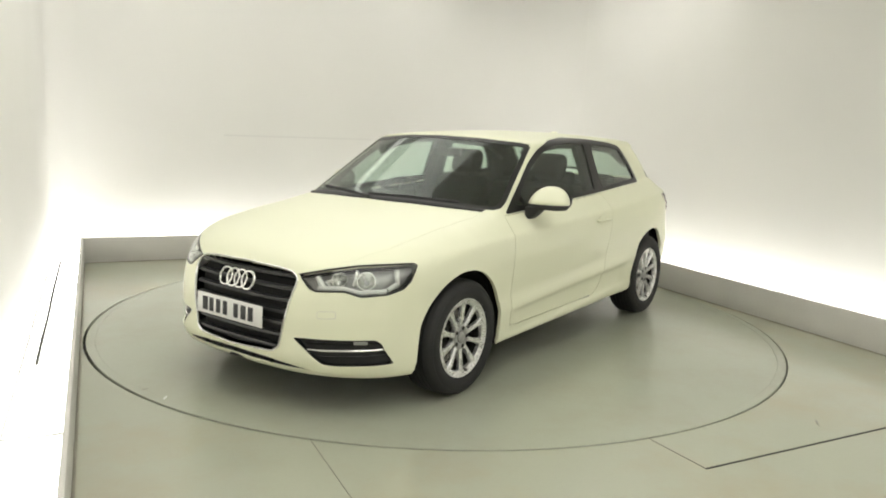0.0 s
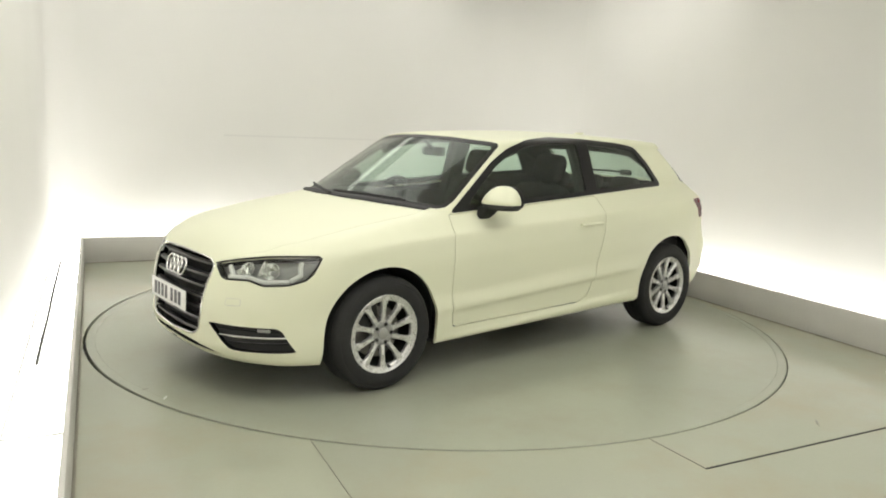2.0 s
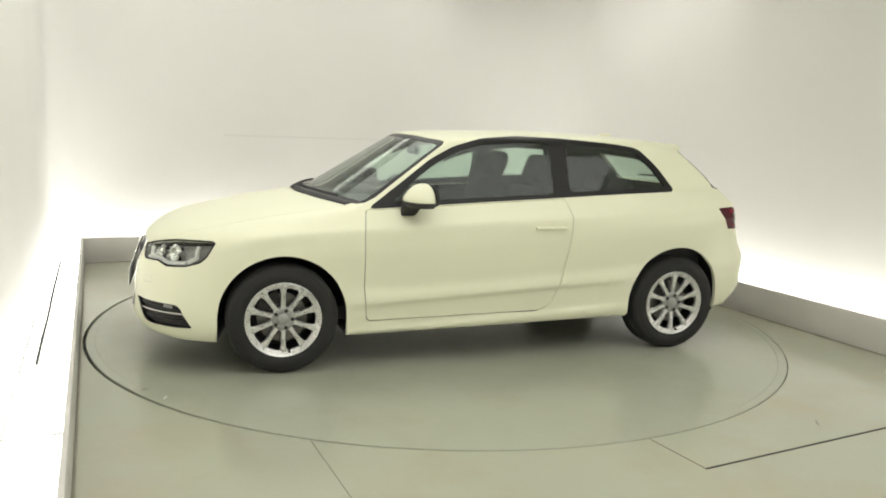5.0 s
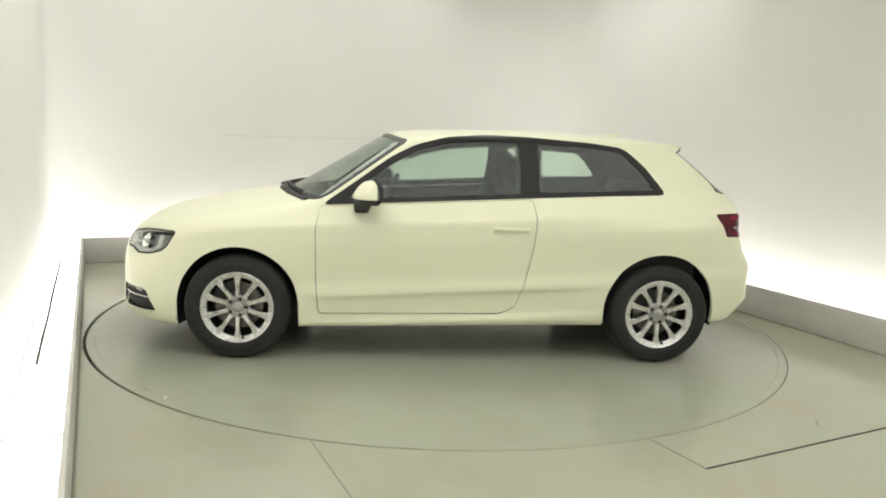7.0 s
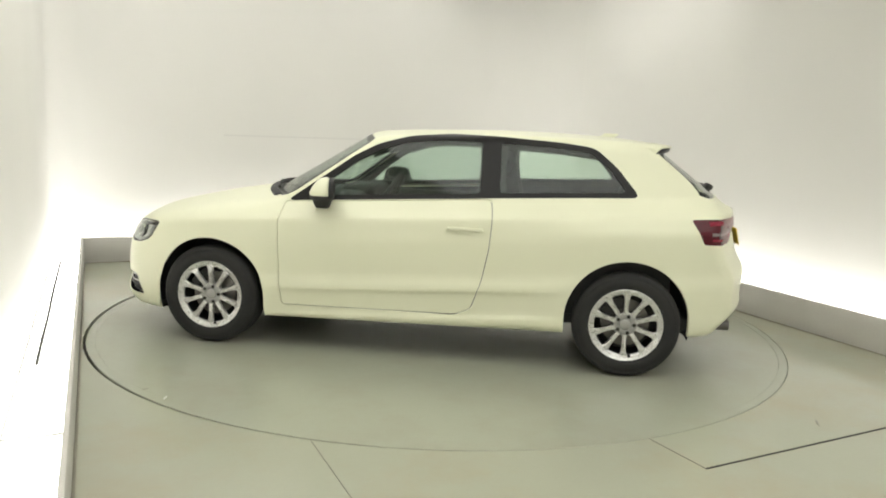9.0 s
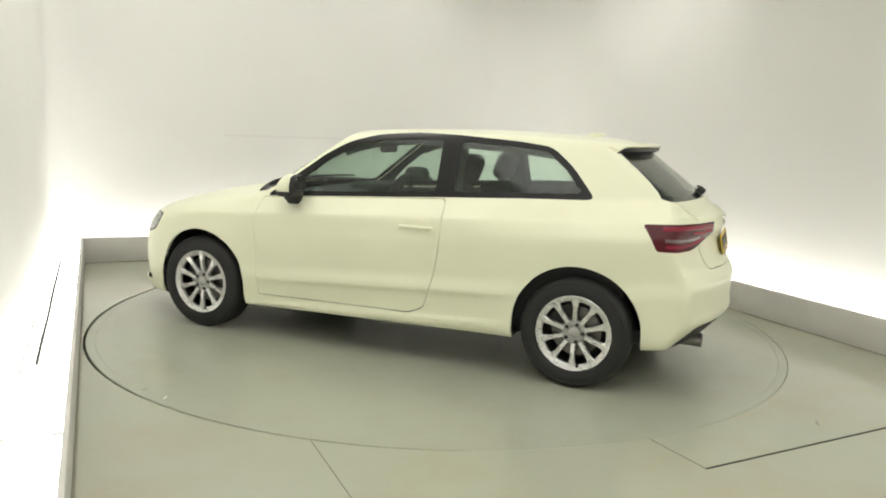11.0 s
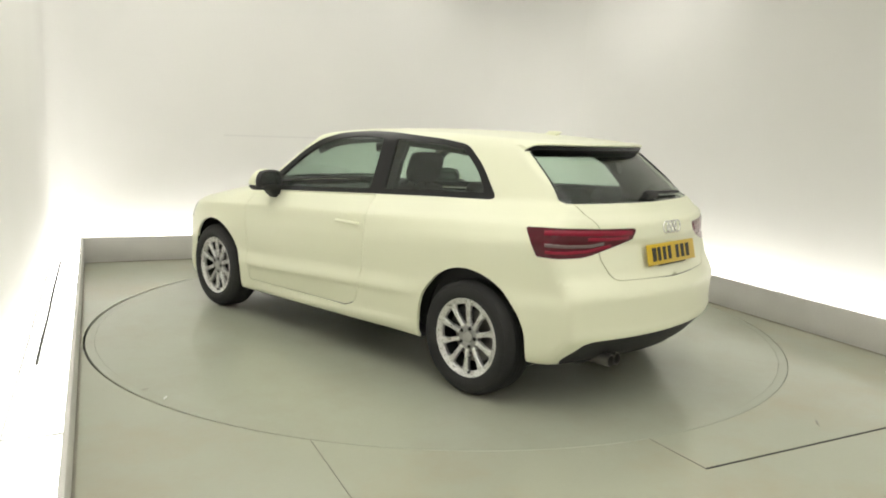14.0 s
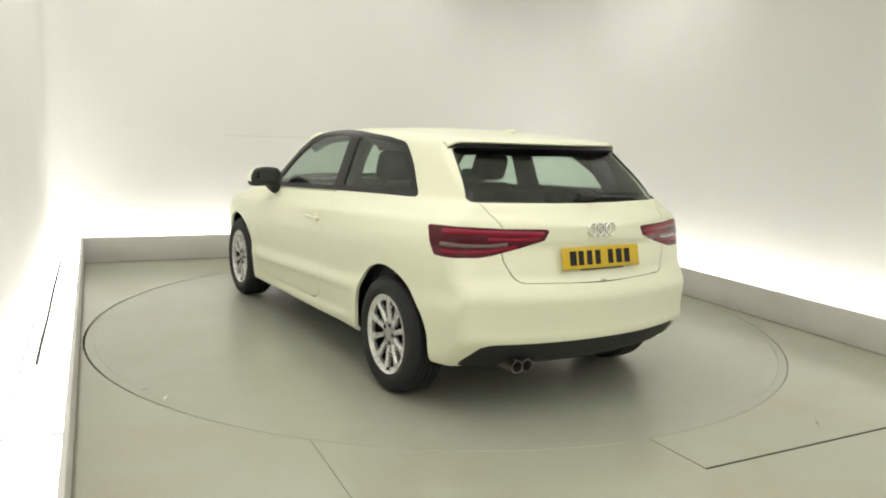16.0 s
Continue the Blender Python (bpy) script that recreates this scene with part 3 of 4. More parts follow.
def build_skin():
    """The hull, cut into panels along their outlines; returns for each panel its points and triangles."""
    gap = 0.0021
    lines = {}
    arches = []
    for cx, r, cz in ((1.3005, 0.361, 0.324), (-1.3005, 0.364, 0.334)):
        p = unroll(cast("side", dense(ring(cx, cz, r, 0.262), 0.02, closed=False)))
        a, b = p[0], p[-1]
        arches.append([tuple(q) for q in p] + [(b[0], 1.93), (a[0], 1.93)])
    lines["arch"], lines["arch2"] = arches
    lines["side_frame"] = outline("side", SIDE_GLASS)
    lines["door_pane"] = outline("side", DOOR_PANE)
    lines["rear_pane"] = outline("side", REAR_PANE)
    door = outline("side", DOOR)
    lines["door"], lines["door_gap"] = grow(door, -gap), grow(door, gap)
    lines["headlamp"] = outline("space", HEADLAMP)
    lines["fog"] = outline("front", FOG)
    lines["tail_lamp"] = outline("space", TAIL_LAMP)
    for name, view, poly in (("grille", "front", GRILLE), ("intake", "front", INTAKE), ("windscreen", "front", WINDSCREEN), ("rear_window", "rear", REAR_WINDOW), ("diffuser", "rear", DIFFUSER)):
        lines[name] = outline(view, poly, True)
    for name, view, poly in (("tailgate", "rear", TAILGATE), ("hood", "top", HOOD)):
        base = outline(view, poly, True)
        for key, d in ((name, -gap * (0.3 if name == "hood" else 1)), (name + "_gap", gap * (0.3 if name == "hood" else 1))):
            q = grow(base, d)
            ends = (0.0, ROUND * math.pi)
            lines[key] = [(b[0] if b[0] in (0.0, LONG) else p[0], b[1] if b[1] in ends else p[1]) for p, b in zip(q, base)]
    lines["screen_glass"] = outline("front", SCREEN_GLASS, True)
    top = ROUND * math.pi
    along, about = np.linspace(0.30, LONG - 0.30, 150), np.linspace(top * 0.55, top, 130)
    grid = to_skin(np.stack([np.repeat(along, 130), np.tile(about, 150)], 1)).reshape(150, 130, 3)
    low = grid[:, :, 2] < np.interp(grid[:, :, 0], *BELLY) + 0.006
    edge = np.where(low.any(1), about[low.argmax(1)], top)
    edge = np.convolve(np.pad(edge, 2, "edge"), np.ones(5) / 5, "valid")
    lines["belly"] = [(a, b) for a, b in zip(along, edge)] + [(along[-1], top), (along[0], top)]
    pts, edges = [], []
    border = [(LONG * k / 220, 0.0) for k in range(221)] + [(LONG, top * k / 110) for k in range(1, 111)] + [(LONG * (1 - k / 220), top) for k in range(1, 221)] + [(0.0, top * (1 - k / 110)) for k in range(1, 110)]
    for loop in [border] + list(lines.values()):
        k0 = len(pts)
        pts += [(min(max(a, 0), LONG), min(max(b, 0), top)) for a, b in loop]
        edges += [(k0 + i, k0 + (i + 1) % len(loop)) for i in range(len(loop))]
    # the two creases of the flank are edges of the mesh
    for level, x0, x1 in ((-0.109, 1.50, -1.60), (-0.098, 1.50, -1.60), (-0.550, 0.80, -0.88), (-0.565, 0.80, -0.88), (-0.700, 0.88, -0.90), (-0.715, 0.88, -0.90)):
        k0 = len(pts)
        crease = unroll(cast("side", [(x, 0.985 - 0.056 * x + level) for x in np.linspace(x0, x1, 110)]))
        pts += [tuple(p) for p in crease]
        edges += [(k0 + i, k0 + i + 1) for i in range(109)]
    for i in range(1, 230):
        for j in range(1, 124):
            pts.append((LONG * (i + 0.5 * (j % 2) - 0.25) / 230, top * j / 124))
    res = delaunay_2d_cdt([Vector(p) for p in pts], edges, [], 0, 1e-5)
    sp = np.array([tuple(v) for v in res[0]])
    tri = np.array([f for f in res[2] if len(f) == 3])
    place = to_skin(sp)
    place[sp[:, 1] < 1e-4, 1] = 0.0
    place[sp[:, 1] > top - 1e-4, 1] = 0.0
    mid = sp[tri].mean(1)
    mid3 = place[tri].mean(1)
    kind = np.full(len(tri), "shell", dtype=object)
    kind[within(lines["belly"], mid)] = "belly"
    kind[(kind == "shell") & (mid3[:, 0] > 1.62) & (mid3[:, 2] < 0.70)] = "front_bumper"
    kind[(kind == "shell") & (mid3[:, 0] < -1.62) & (mid3[:, 2] < 0.69)] = "rear_bumper"
    for name in ("hood_gap", "hood", "tailgate_gap", "tailgate", "door_gap", "door", "side_frame", "door_pane", "rear_pane", "windscreen", "screen_glass", "rear_window", "headlamp", "fog", "tail_lamp", "grille", "intake", "diffuser", "arch", "arch2"):
        kind[within(lines[name], mid)] = name
    kind[(kind == "rear_bumper") & (mid3[:, 2] < 0.30) & (mid3[:, 1] < 0.70) & (mid3[:, 0] < -1.72)] = "diffuser"
    return place, tri, kind


SKIN, TRI, KIND = build_skin()
SKIN_N = normals(SKIN)


def panel(name, kinds, mats, parent, label="", thick=0.012, lift=0.0, side=0, lining=None):
    """A panel of the skin with thickness and closed rims. side: 0 both halves in one, 1 the left, -1 the right."""
    tri = TRI[np.isin(KIND, kinds)]
    used, idx = np.unique(tri, return_inverse=True)
    tri = idx.reshape(-1, 3)
    p, n = SKIN[used], SKIN_N[used].copy()
    n[np.abs(p[:, 1]) < 1e-6, 1] = 0
    outer, inner = p + n * lift, p + n * (lift - thick)
    a, b, c = (outer[tri[:, k]] for k in range(3))
    flip = np.sum(np.cross(b - a, c - a) * n[tri[:, 0]], 1) < 0
    tri[flip] = tri[flip][:, ::-1]
    e = np.concatenate([tri[:, [0, 1]], tri[:, [1, 2]], tri[:, [2, 0]]])
    key = {}
    for i, j in e:
        key[(i, j)] = 1
    rim = [(i, j) for i, j in key if (j, i) not in key and not (abs(p[i, 1]) < 1e-6 and abs(p[j, 1]) < 1e-6)]
    k = len(p)
    verts = np.concatenate([outer, inner])
    faces = [tuple(t) for t in tri] + [tuple(t[::-1] + k) for t in tri] + [(j, i, i + k, j + k) for i, j in rim]
    index = [0] * len(tri) + [1 if lining else 0] * len(tri) + [0] * len(rim)
    flipped = verts * np.array([1, -1, 1])
    if side == 0:
        m = len(verts)
        faces = faces + [tuple(i + m for i in f[::-1]) for f in faces]
        index = index * 2
        verts = np.concatenate([verts, flipped])
    elif side < 0:
        verts, faces = flipped, [f[::-1] for f in faces]
    me = mesh_from(name, verts, faces, mats + ([lining] if lining else []), True, index)
    if side == 0:
        bm = bmesh.new()
        bm.from_mesh(me)
        bmesh.ops.remove_doubles(bm, verts=[v for v in bm.verts if abs(v.co.y) < 1e-5], dist=2e-5)
        bm.to_mesh(me)
        bm.free()
    me.set_sharp_from_angle(angle=radians(40))
    ob = new(name, me)
    ob.parent = parent
    return tagged(ob, label)


def on_skin(view, a, b, lift=0.0):
    """A frame of reference on the skin: its place, and axes with z outwards."""
    p = cast(view, [(a, b)])
    n = normals(p)[0]
    z = Vector(n)
    p = Vector(p[0]) + z * lift
    x = Vector((0, 0, 1)).cross(z).normalized()
    y = z.cross(x)
    m = Matrix((x, y, z)).transposed().to_4x4()
    m.translation = p
    return m


def wheel(parent, m, label):
    """A wheel whose axle is y, its outer face at positive y."""
    bm = bmesh.new()
    R = 0.203
    lathe(bm, [(R + 0.012, 0.088), (R + 0.016, 0.096), (R + 0.010, 0.099), (R - 0.002, 0.093), (R - 0.010, 0.070), (R - 0.012, -0.09)], 72)
    lathe(bm, [(R + 0.002, 0.0935), (R - 0.008, 0.0915), (R - 0.016, 0.0885), (R - 0.020, 0.0850), (R - 0.021, 0.066)], 72)
    hub = part("wheel", bm, ALLOY, parent, label, m)
    bm = lathe(bmesh.new(), [(R - 0.014, 0.068), (R - 0.016, -0.085), (0.05, -0.085)], 48)
    part("inner_rim", bm, ALLOY_DARK, hub, "dark inside of the rim")
    prof = [(R + 0.004, -0.095), (R + 0.03, -0.106), (0.27, -0.110), (0.298, -0.100), (0.312, -0.078)]
    for k in range(-2, 3):
        y = k * 0.03
        prof += [(0.316, y - 0.011), (0.309, y - 0.010), (0.309, y - 0.006), (0.316, y - 0.005)]
    prof += [(0.312, 0.078), (0.298, 0.098), (0.285, 0.1045), (0.281, 0.1035), (0.268, 0.110), (R + 0.035, 0.1085), (R + 0.018, 0.101), (R + 0.008, 0.094)]
    part("tyre", lathe(bmesh.new(), prof, 96), RUBBER, hub, "black rubber tyre")
    for k in range(10):
        bm = bmesh.new()
        rows = []
        for r, w, y, d in ((0.045, 0.017, 0.074, 0.03), (0.075, 0.0135, 0.079, 0.028), (0.12, 0.0130, 0.0855, 0.026), (0.152, 0.0145, 0.088, 0.024), (0.174, 0.0195, 0.0895, 0.022), (0.190, 0.028, 0.0902, 0.02)):
            rows.append([bm.verts.new((r, y - e, s)) for s, e in ((-w, d), (-w, 0.005), (-w * 0.72, 0), (w * 0.72, 0), (w, 0.005), (w, d))])
        for p, q in zip(rows, rows[1:]):
            for i in range(5):
                bm.faces.new((p[i], p[i + 1], q[i + 1], q[i]))
        part("spoke", bm, ALLOY, hub, m=pose(0, 0, 0, 0, 36 * k + 18, 0))
    bm = lathe(bmesh.new(), [(0.072, 0.05), (0.071, 0.072), (0.062, 0.078), (0.040, 0.079), (0.034, 0.075), (0.0, 0.075)], 40)
    part("hub", bm, ALLOY_GREY, hub)
    bm = lathe(bmesh.new(), [(0.031, 0.074), (0.031, 0.080), (0.027, 0.083), (0.0, 0.0835)], 32)
    part("centre_cap", bm, METAL, hub, "grey centre cap")
    for k in range(5):
        a = 2 * math.pi * (k + 0.5) / 5
        bm = lathe(bmesh.new(), [(0.0105, 0.066), (0.0105, 0.0815), (0.008, 0.083), (0.0, 0.083)], 12, Matrix.Translation((0.051 * math.cos(a), 0, 0.051 * math.sin(a))))
        part("wheel_bolt", bm, ALLOY_DARK, hub, "dark wheel bolt")
    bm = lathe(bmesh.new(), [(0.05, 0.02), (0.142, 0.02), (0.142, -0.002), (0.05, -0.002)], 48)
    part("brake_disc", bm, STEEL, hub, "grey steel brake disc")
    bm = lathe(bmesh.new(), [(0.09, 0.045), (0.162, 0.045), (0.162, -0.03), (0.09, -0.03), (0.09, 0.045)], 10, None, 0.4, 1.0)
    part("brake_caliper", bm, ALLOY_DARK, hub, "dark brake caliper")
    tubepath = [(0.188 * math.cos(-1.75), 0.080 + 0.018 * k, 0.188 * math.sin(-1.75)) for k in range(2)]
    part("valve", tube(bmesh.new(), tubepath, 0.0085), PLASTIC, hub, "black tyre valve")
    return hub


def plate(name, mat, m, parent, label):
    """A number plate with plain bars for its characters."""
    p = part(name, box(bmesh.new(), (-0.26, -0.0555, 0), (0.26, 0.0555, 0.006), 0.003), mat, parent, label, m)
    x = -0.212
    for k, w in enumerate((0.05, 0.04, 0.04, 0.04, 0, 0.04, 0.045, 0.045)):
        if not w:
            x += 0.03
            continue
        part("character_bar", box(bmesh.new(), (x, -0.036, 0.0062), (x + w * 0.86, 0.036, 0.0074)), BLACK, p, smooth=False)
        x += 0.056
    return p


def emblem(m, parent, size):
    """Four linked chrome rings."""
    bm = bmesh.new()
    for k in range(4):
        c = (k - 1.5) * size * 1.25
        tube(bm, [(c + size * math.cos(2 * math.pi * i / 32), size * math.sin(2 * math.pi * i / 32), 0.004 + 0.001 * (k % 2)) for i in range(32)], size * 0.13, 8, True)
    return part("emblem", bm, CHROME, parent, "four linked chrome rings", m)


def door_mirror(parent, s):
    """The left mirror stands out from the door; the right one is folded back against it."""
    bm = bmesh.new()
    bmesh.ops.create_uvsphere(bm, u_segments=40, v_segments=28, radius=1)
    for v in bm.verts:
        x, y, z = v.co
        z = max(z, -0.15)
        x, y = (math.copysign(abs(c) ** 0.8, c) for c in (x, y))
        f = (0.100 if s > 0 else 0.070) * (1 - 0.30 * max(z, 0)) if x > 0 else 0.040
        v.co = (f * x, (0.122 if s > 0 else 0.100) * y * (1 - 0.18 * z) + 0.012 * z, (0.092 if s > 0 else 0.075) * z)
    turn = pose(0.520, 0.916, 1.012, 0, 0, 14) if s > 0 else pose(0.47, -0.845, 1.020, 0, 0, -78)
    bmesh.ops.transform(bm, matrix=turn, verts=bm.verts)
    mirror = part("door_mirror", bm, PAINT, parent, "ivory door mirror with black foot" if s > 0 else "ivory door mirror folded against the window")
    bm = bmesh.new()
    rows = []
    for z, k in ((-0.012, 0.99), (-0.032, 0.985), (-0.046, 0.86)):
        rows.append([bm.verts.new(((0.098 if math.cos(a) > 0 else 0.048) * k * math.copysign(abs(math.cos(a)) ** 0.8, math.cos(a)), 0.120 * k * math.copysign(abs(math.sin(a)) ** 0.8, math.sin(a)), z)) for a in (2 * math.pi * i / 36 for i in range(36))])
    for p, q in zip(rows, rows[1:]):
        for i in range(36):
            bm.faces.new((p[i], p[(i + 1) % 36], q[(i + 1) % 36], q[i]))
    bm.faces.new(rows[0])
    bm.faces.new(rows[-1])
    bmesh.ops.transform(bm, matrix=turn, verts=bm.verts)
    part("lower_band", bm, PLASTIC, mirror, "black lower band")
    # a tapered foot that leans from the door out to the housing
    bm = bmesh.new()
    rows = []
    for x0, x1, y0, y1, z in ((0.535, 0.615, 0.795, 0.835, 0.905), (0.525, 0.620, 0.795, 0.865, 0.930), (0.505, 0.620, 0.800, 0.905, 0.978)):
        rows.append([bm.verts.new((x, s * y, z)) for x, y in rounded([(x0, y0), (x1, y0), (x1, y1), (x0, y1)], 0.02, 3)])
    for p, q in zip(rows, rows[1:]):
        for i in range(len(p)):
            bm.faces.new((p[i], p[(i + 1) % len(p)], q[(i + 1) % len(p)], q[i]))
    bm.faces.new(rows[0])
    bm.faces.new(rows[-1])
    part("mirror_foot", bm, PLASTIC, mirror, "black plastic mirror foot")
    # the dark back of the housing, which frames the glass
    shape = rounded([(-0.110, -0.024), (0.112, -0.030), (0.122, 0.020), (0.095, 0.074), (0.010, 0.088), (-0.085, 0.076), (-0.118, 0.030)], 0.05, 5)
    wide = 1.0 if s > 0 else 0.84
    bm = bmesh.new()
    rows = [[bm.verts.new((x, k * wide * a, 0.028 + k * wide * (b - 0.028))) for a, b in shape] for x, k in ((-0.020, 1.06), (-0.034, 1.07), (-0.048, 0.95), (-0.046, 0.86), (-0.036, 0.82))]
    for p, q in zip(rows, rows[1:]):
        for i in range(len(p)):
            bm.faces.new((p[i], p[(i + 1) % len(p)], q[(i + 1) % len(p)], q[i]))
    bm.faces.new(rows[-1])
    bmesh.ops.transform(bm, matrix=turn, verts=bm.verts)
    part("mirror_rim", bm, PLASTIC, mirror, "black rim of the glass")
    bm = slab(bmesh.new(), [(0.80 * wide * a, 0.028 + 0.80 * wide * (b - 0.028)) for a, b in shape], 0.037, 0.041)
    bmesh.ops.transform(bm, matrix=pose(0, 0, 0, 0, 0, 90), verts=bm.verts)
    bmesh.ops.transform(bm, matrix=turn, verts=bm.verts)
    part("mirror_glass", bm, MIRROR, mirror, "mirror glass")
    return mirror


def seat(parent, x, y):
    s = part("seat", box(bmesh.new(), (x - 0.26, y - 0.25, 0.34), (x + 0.27, y + 0.25, 0.50), 0.05, 3), FABRIC, parent, "dark cloth car seat")
    lean = pose(x - 0.22, y, 0.46, 0, -20, 0)
    part("backrest", box(bmesh.new(), (-0.065, -0.24, 0), (0.075, 0.24, 0.63), 0.068, 5), FABRIC, s, m=lean)
    bm = box(bmesh.new(), (-0.055, -0.130, 0.655), (0.060, 0.130, 0.855), 0.057, 5)
    for d in (-0.05, 0.05):
        tube(bm, [(0, d, 0.58), (0, d, 0.69)], 0.007)
    part("headrest", bm, FABRIC, s, m=lean)
    return s


def build_car():
    car = new("car")
    tagged(car, "ivory-white three-door hatchback standing on the turntable", "car")
    shell = panel("body_shell", ["shell"], [PAINT], car, thick=0.02, lining=TRIM)
    panel("underbody", ["belly"], [PLASTIC], car, "black underbody", thick=0.02)
    panel("front_bumper", ["front_bumper"], [PAINT], car, thick=0.006, lining=LINER)
    panel("rear_bumper", ["rear_bumper"], [PAINT], car, thick=0.02, lining=LINER)
    panel("hood", ["hood"], [PAINT], car, thick=0.02, lining=LINER)
    gate = panel("tailgate", ["tailgate"], [PAINT], car, thick=0.02, lining=TRIM)
    screen = panel("windscreen", ["screen_glass"], [SCREEN], car, "clear curved windscreen", 0.004, -0.004)
    panel("black_border", ["windscreen"], [BLACK], screen, "black printed border", 0.005, -0.003)
    panel("rear_window", ["rear_window"], [REAR_GLASS], car, "tinted rear window", 0.004, -0.003)
    panel("diffuser", ["diffuser"], [PLASTIC], car, "black plastic lower rear bumper", 0.02, -0.006)
    panel("intake_backing", ["intake"], [PLASTIC], car, "dark lower air intake", 0.01, -0.022)
    panel("hood_seal", ["hood_gap"], [LINER], car, "dark rubber seal in the panel gap", 0.004, -0.014)
    panel("tailgate_seal", ["tailgate_gap"], [LINER], car, "dark rubber seal in the panel gap", 0.004, -0.014)
    for s in (1, -1):
        door = panel("door", ["door"], [PAINT], car, thick=0.03, side=s, lining=TRIM)
        panel("door_seal", ["door_gap"], [LINER], car, "dark rubber seal in the door gap", 0.004, -0.012, side=s)
        flip = Matrix.Diagonal((1, s, 1, 1))
        m = on_skin("side", -0.33, 0.838, 0.0)
        bm = box(bmesh.new(), (-0.108, -0.012, 0.010), (0.108, 0.007, 0.022), 0.006, 3)
        box(bm, (-0.106, -0.010, 0), (-0.078, 0.006, 0.017), 0.004)
        box(bm, (0.078, -0.010, 0), (0.106, 0.006, 0.017), 0.004)
        bmesh.ops.transform(bm, matrix=flip @ m, verts=bm.verts)
        handle = part("door_handle", bm, PAINT, door, "ivory pull handle")
        bm = lathe(bmesh.new(), [(0.0, -0.004), (0.05, -0.003), (0.055, 0.003), (0.0, 0.004)], 24, pose(0, 0, 0.002, 90, 0, 0))
        bmesh.ops.transform(bm, matrix=flip @ on_skin("side", -0.33, 0.84) @ Matrix.Diagonal((1.3, 0.75, 1, 1)), verts=bm.verts)
        part("handle_cup", bm, PAINT, door)
        panel("window_frame", ["side_frame"], [BLACK], car, "gloss black window surround", 0.02, 0.002, s, lining=TRIM)
        panel("door_window", ["door_pane"], [GLASS], car, "tinted door window", 0.004, -0.003, s)
        panel("quarter_window", ["rear_pane"], [REAR_GLASS], car, "tinted rear side window", 0.004, -0.003, s)
        # headlamp
        lamp = panel("headlamp", ["headlamp"], [LAMP_SILVER], car, "clear headlamp with bright reflectors", 0.01, -0.055, s)
        q = to_skin(unroll(np.array(dense(HEADLAMP, 0.03))))
        part("lamp_rim", tube(bmesh.new(), (q - normals(q) * 0.003) * np.array([1, s, 1]), 0.0055, 6, True), BLACK, lamp, "black rim of the lamp")
        panel("lens", ["headlamp"], [LENS], lamp, "clear lens", 0.003, -0.001, s)
        for a, b, r in ((0.575, 0.688, 0.036), (0.688, 0.686, 0.042)):
            bm = lathe(bmesh.new(), [(r * 0.35, -0.035), (r * 0.7, -0.025), (r, 0.0), (r * 1.08, 0.0), (r * 1.08, -0.03)], 28, pose(0, 0, -0.02, 90, 0, 0))
            bmesh.ops.transform(bm, matrix=flip @ on_skin("front", a, b, 0), verts=bm.verts)
            part("reflector", bm, CHROME, lamp, "chrome reflector bowl")
            tmp = bmesh.new()
            bmesh.ops.create_uvsphere(tmp, u_segments=16, v_segments=10, radius=r * 0.55)
            bmesh.ops.transform(tmp, matrix=flip @ on_skin("front", a, b, -0.045), verts=tmp.verts)
            part("bulb", tmp, LENS, lamp)
        for path in ([(0.495, 0.640), (0.61, 0.646), (0.68, 0.626), (0.768, 0.634)], [(0.772, 0.638), (0.795, 0.668), (0.775, 0.735)], [(0.47, 0.692), (0.52, 0.648)]):
            q = cast("front", dense(path, 0.02, False))
            q = q - normals(q) * 0.018
            bm = tube(bmesh.new(), q * np.array([1, s, 1]), 0.0125, 8)
            part("light_guide", bm, GUIDE, lamp, "pale light guide strip")
        q = to_skin(unroll(np.array(dense([(1.985, 0.50, 0.672), (1.975, 0.535, 0.648), (1.955, 0.565, 0.650), (1.955, 0.55, 0.690)], 0.02))))
        shelf = bmesh.new()
        tube(shelf, (q - normals(q) * 0.028) * np.array([1, s, 1]), 0.010, 6, True)
        part("bright_shelf", shelf, CHROME, lamp, "chrome shelf beside the reflector")
        q = to_skin(unroll(np.array(dense([(1.90, 0.60, 0.655), (1.885, 0.62, 0.735)], 0.02, False))))
        part("divider", tube(bmesh.new(), (q - normals(q) * 0.03) * np.array([1, s, 1]), 0.012, 6), CHROME, lamp, "chrome divider")
        # fog lamp niche
        fog = panel("fog_surround", ["fog"], [PLASTIC], car, "black fog lamp niche", 0.01, -0.03, s)
        q = cast("front", dense([(0.475, 0.334), (0.62, 0.340), (0.785, 0.346)], 0.03, False))
        part("strip", tube(bmesh.new(), (q - normals(q) * 0.016) * np.array([1, s, 1]), 0.0055, 6), CHROME, fog, "bright strip")
        bm = box(bmesh.new(), (-0.035, -0.008, -0.022), (0.035, 0.010, -0.012), 0.006)
        bmesh.ops.transform(bm, matrix=flip @ on_skin("front", 0.70, 0.378), verts=bm.verts)
        part("fog_lamp", bm, LAMP_SILVER, fog, "small clear fog lamp")
        for z in (0.365, 0.302):
            q = cast("front", dense([(0.45 + (0.38 - z) * 1.0, z), (0.76 + (0.38 - z) * 0.3, z + 0.012)], 0.03, False))
            part("louvre", tube(bmesh.new(), (q - normals(q) * 0.022) * np.array([1, s, 1]), 0.006, 6), BLACK, fog)
        q = cast("front", dense(rounded([(0.52, 0.53), (0.60, 0.535), (0.60, 0.50), (0.52, 0.495)], 0.008), 0.02))
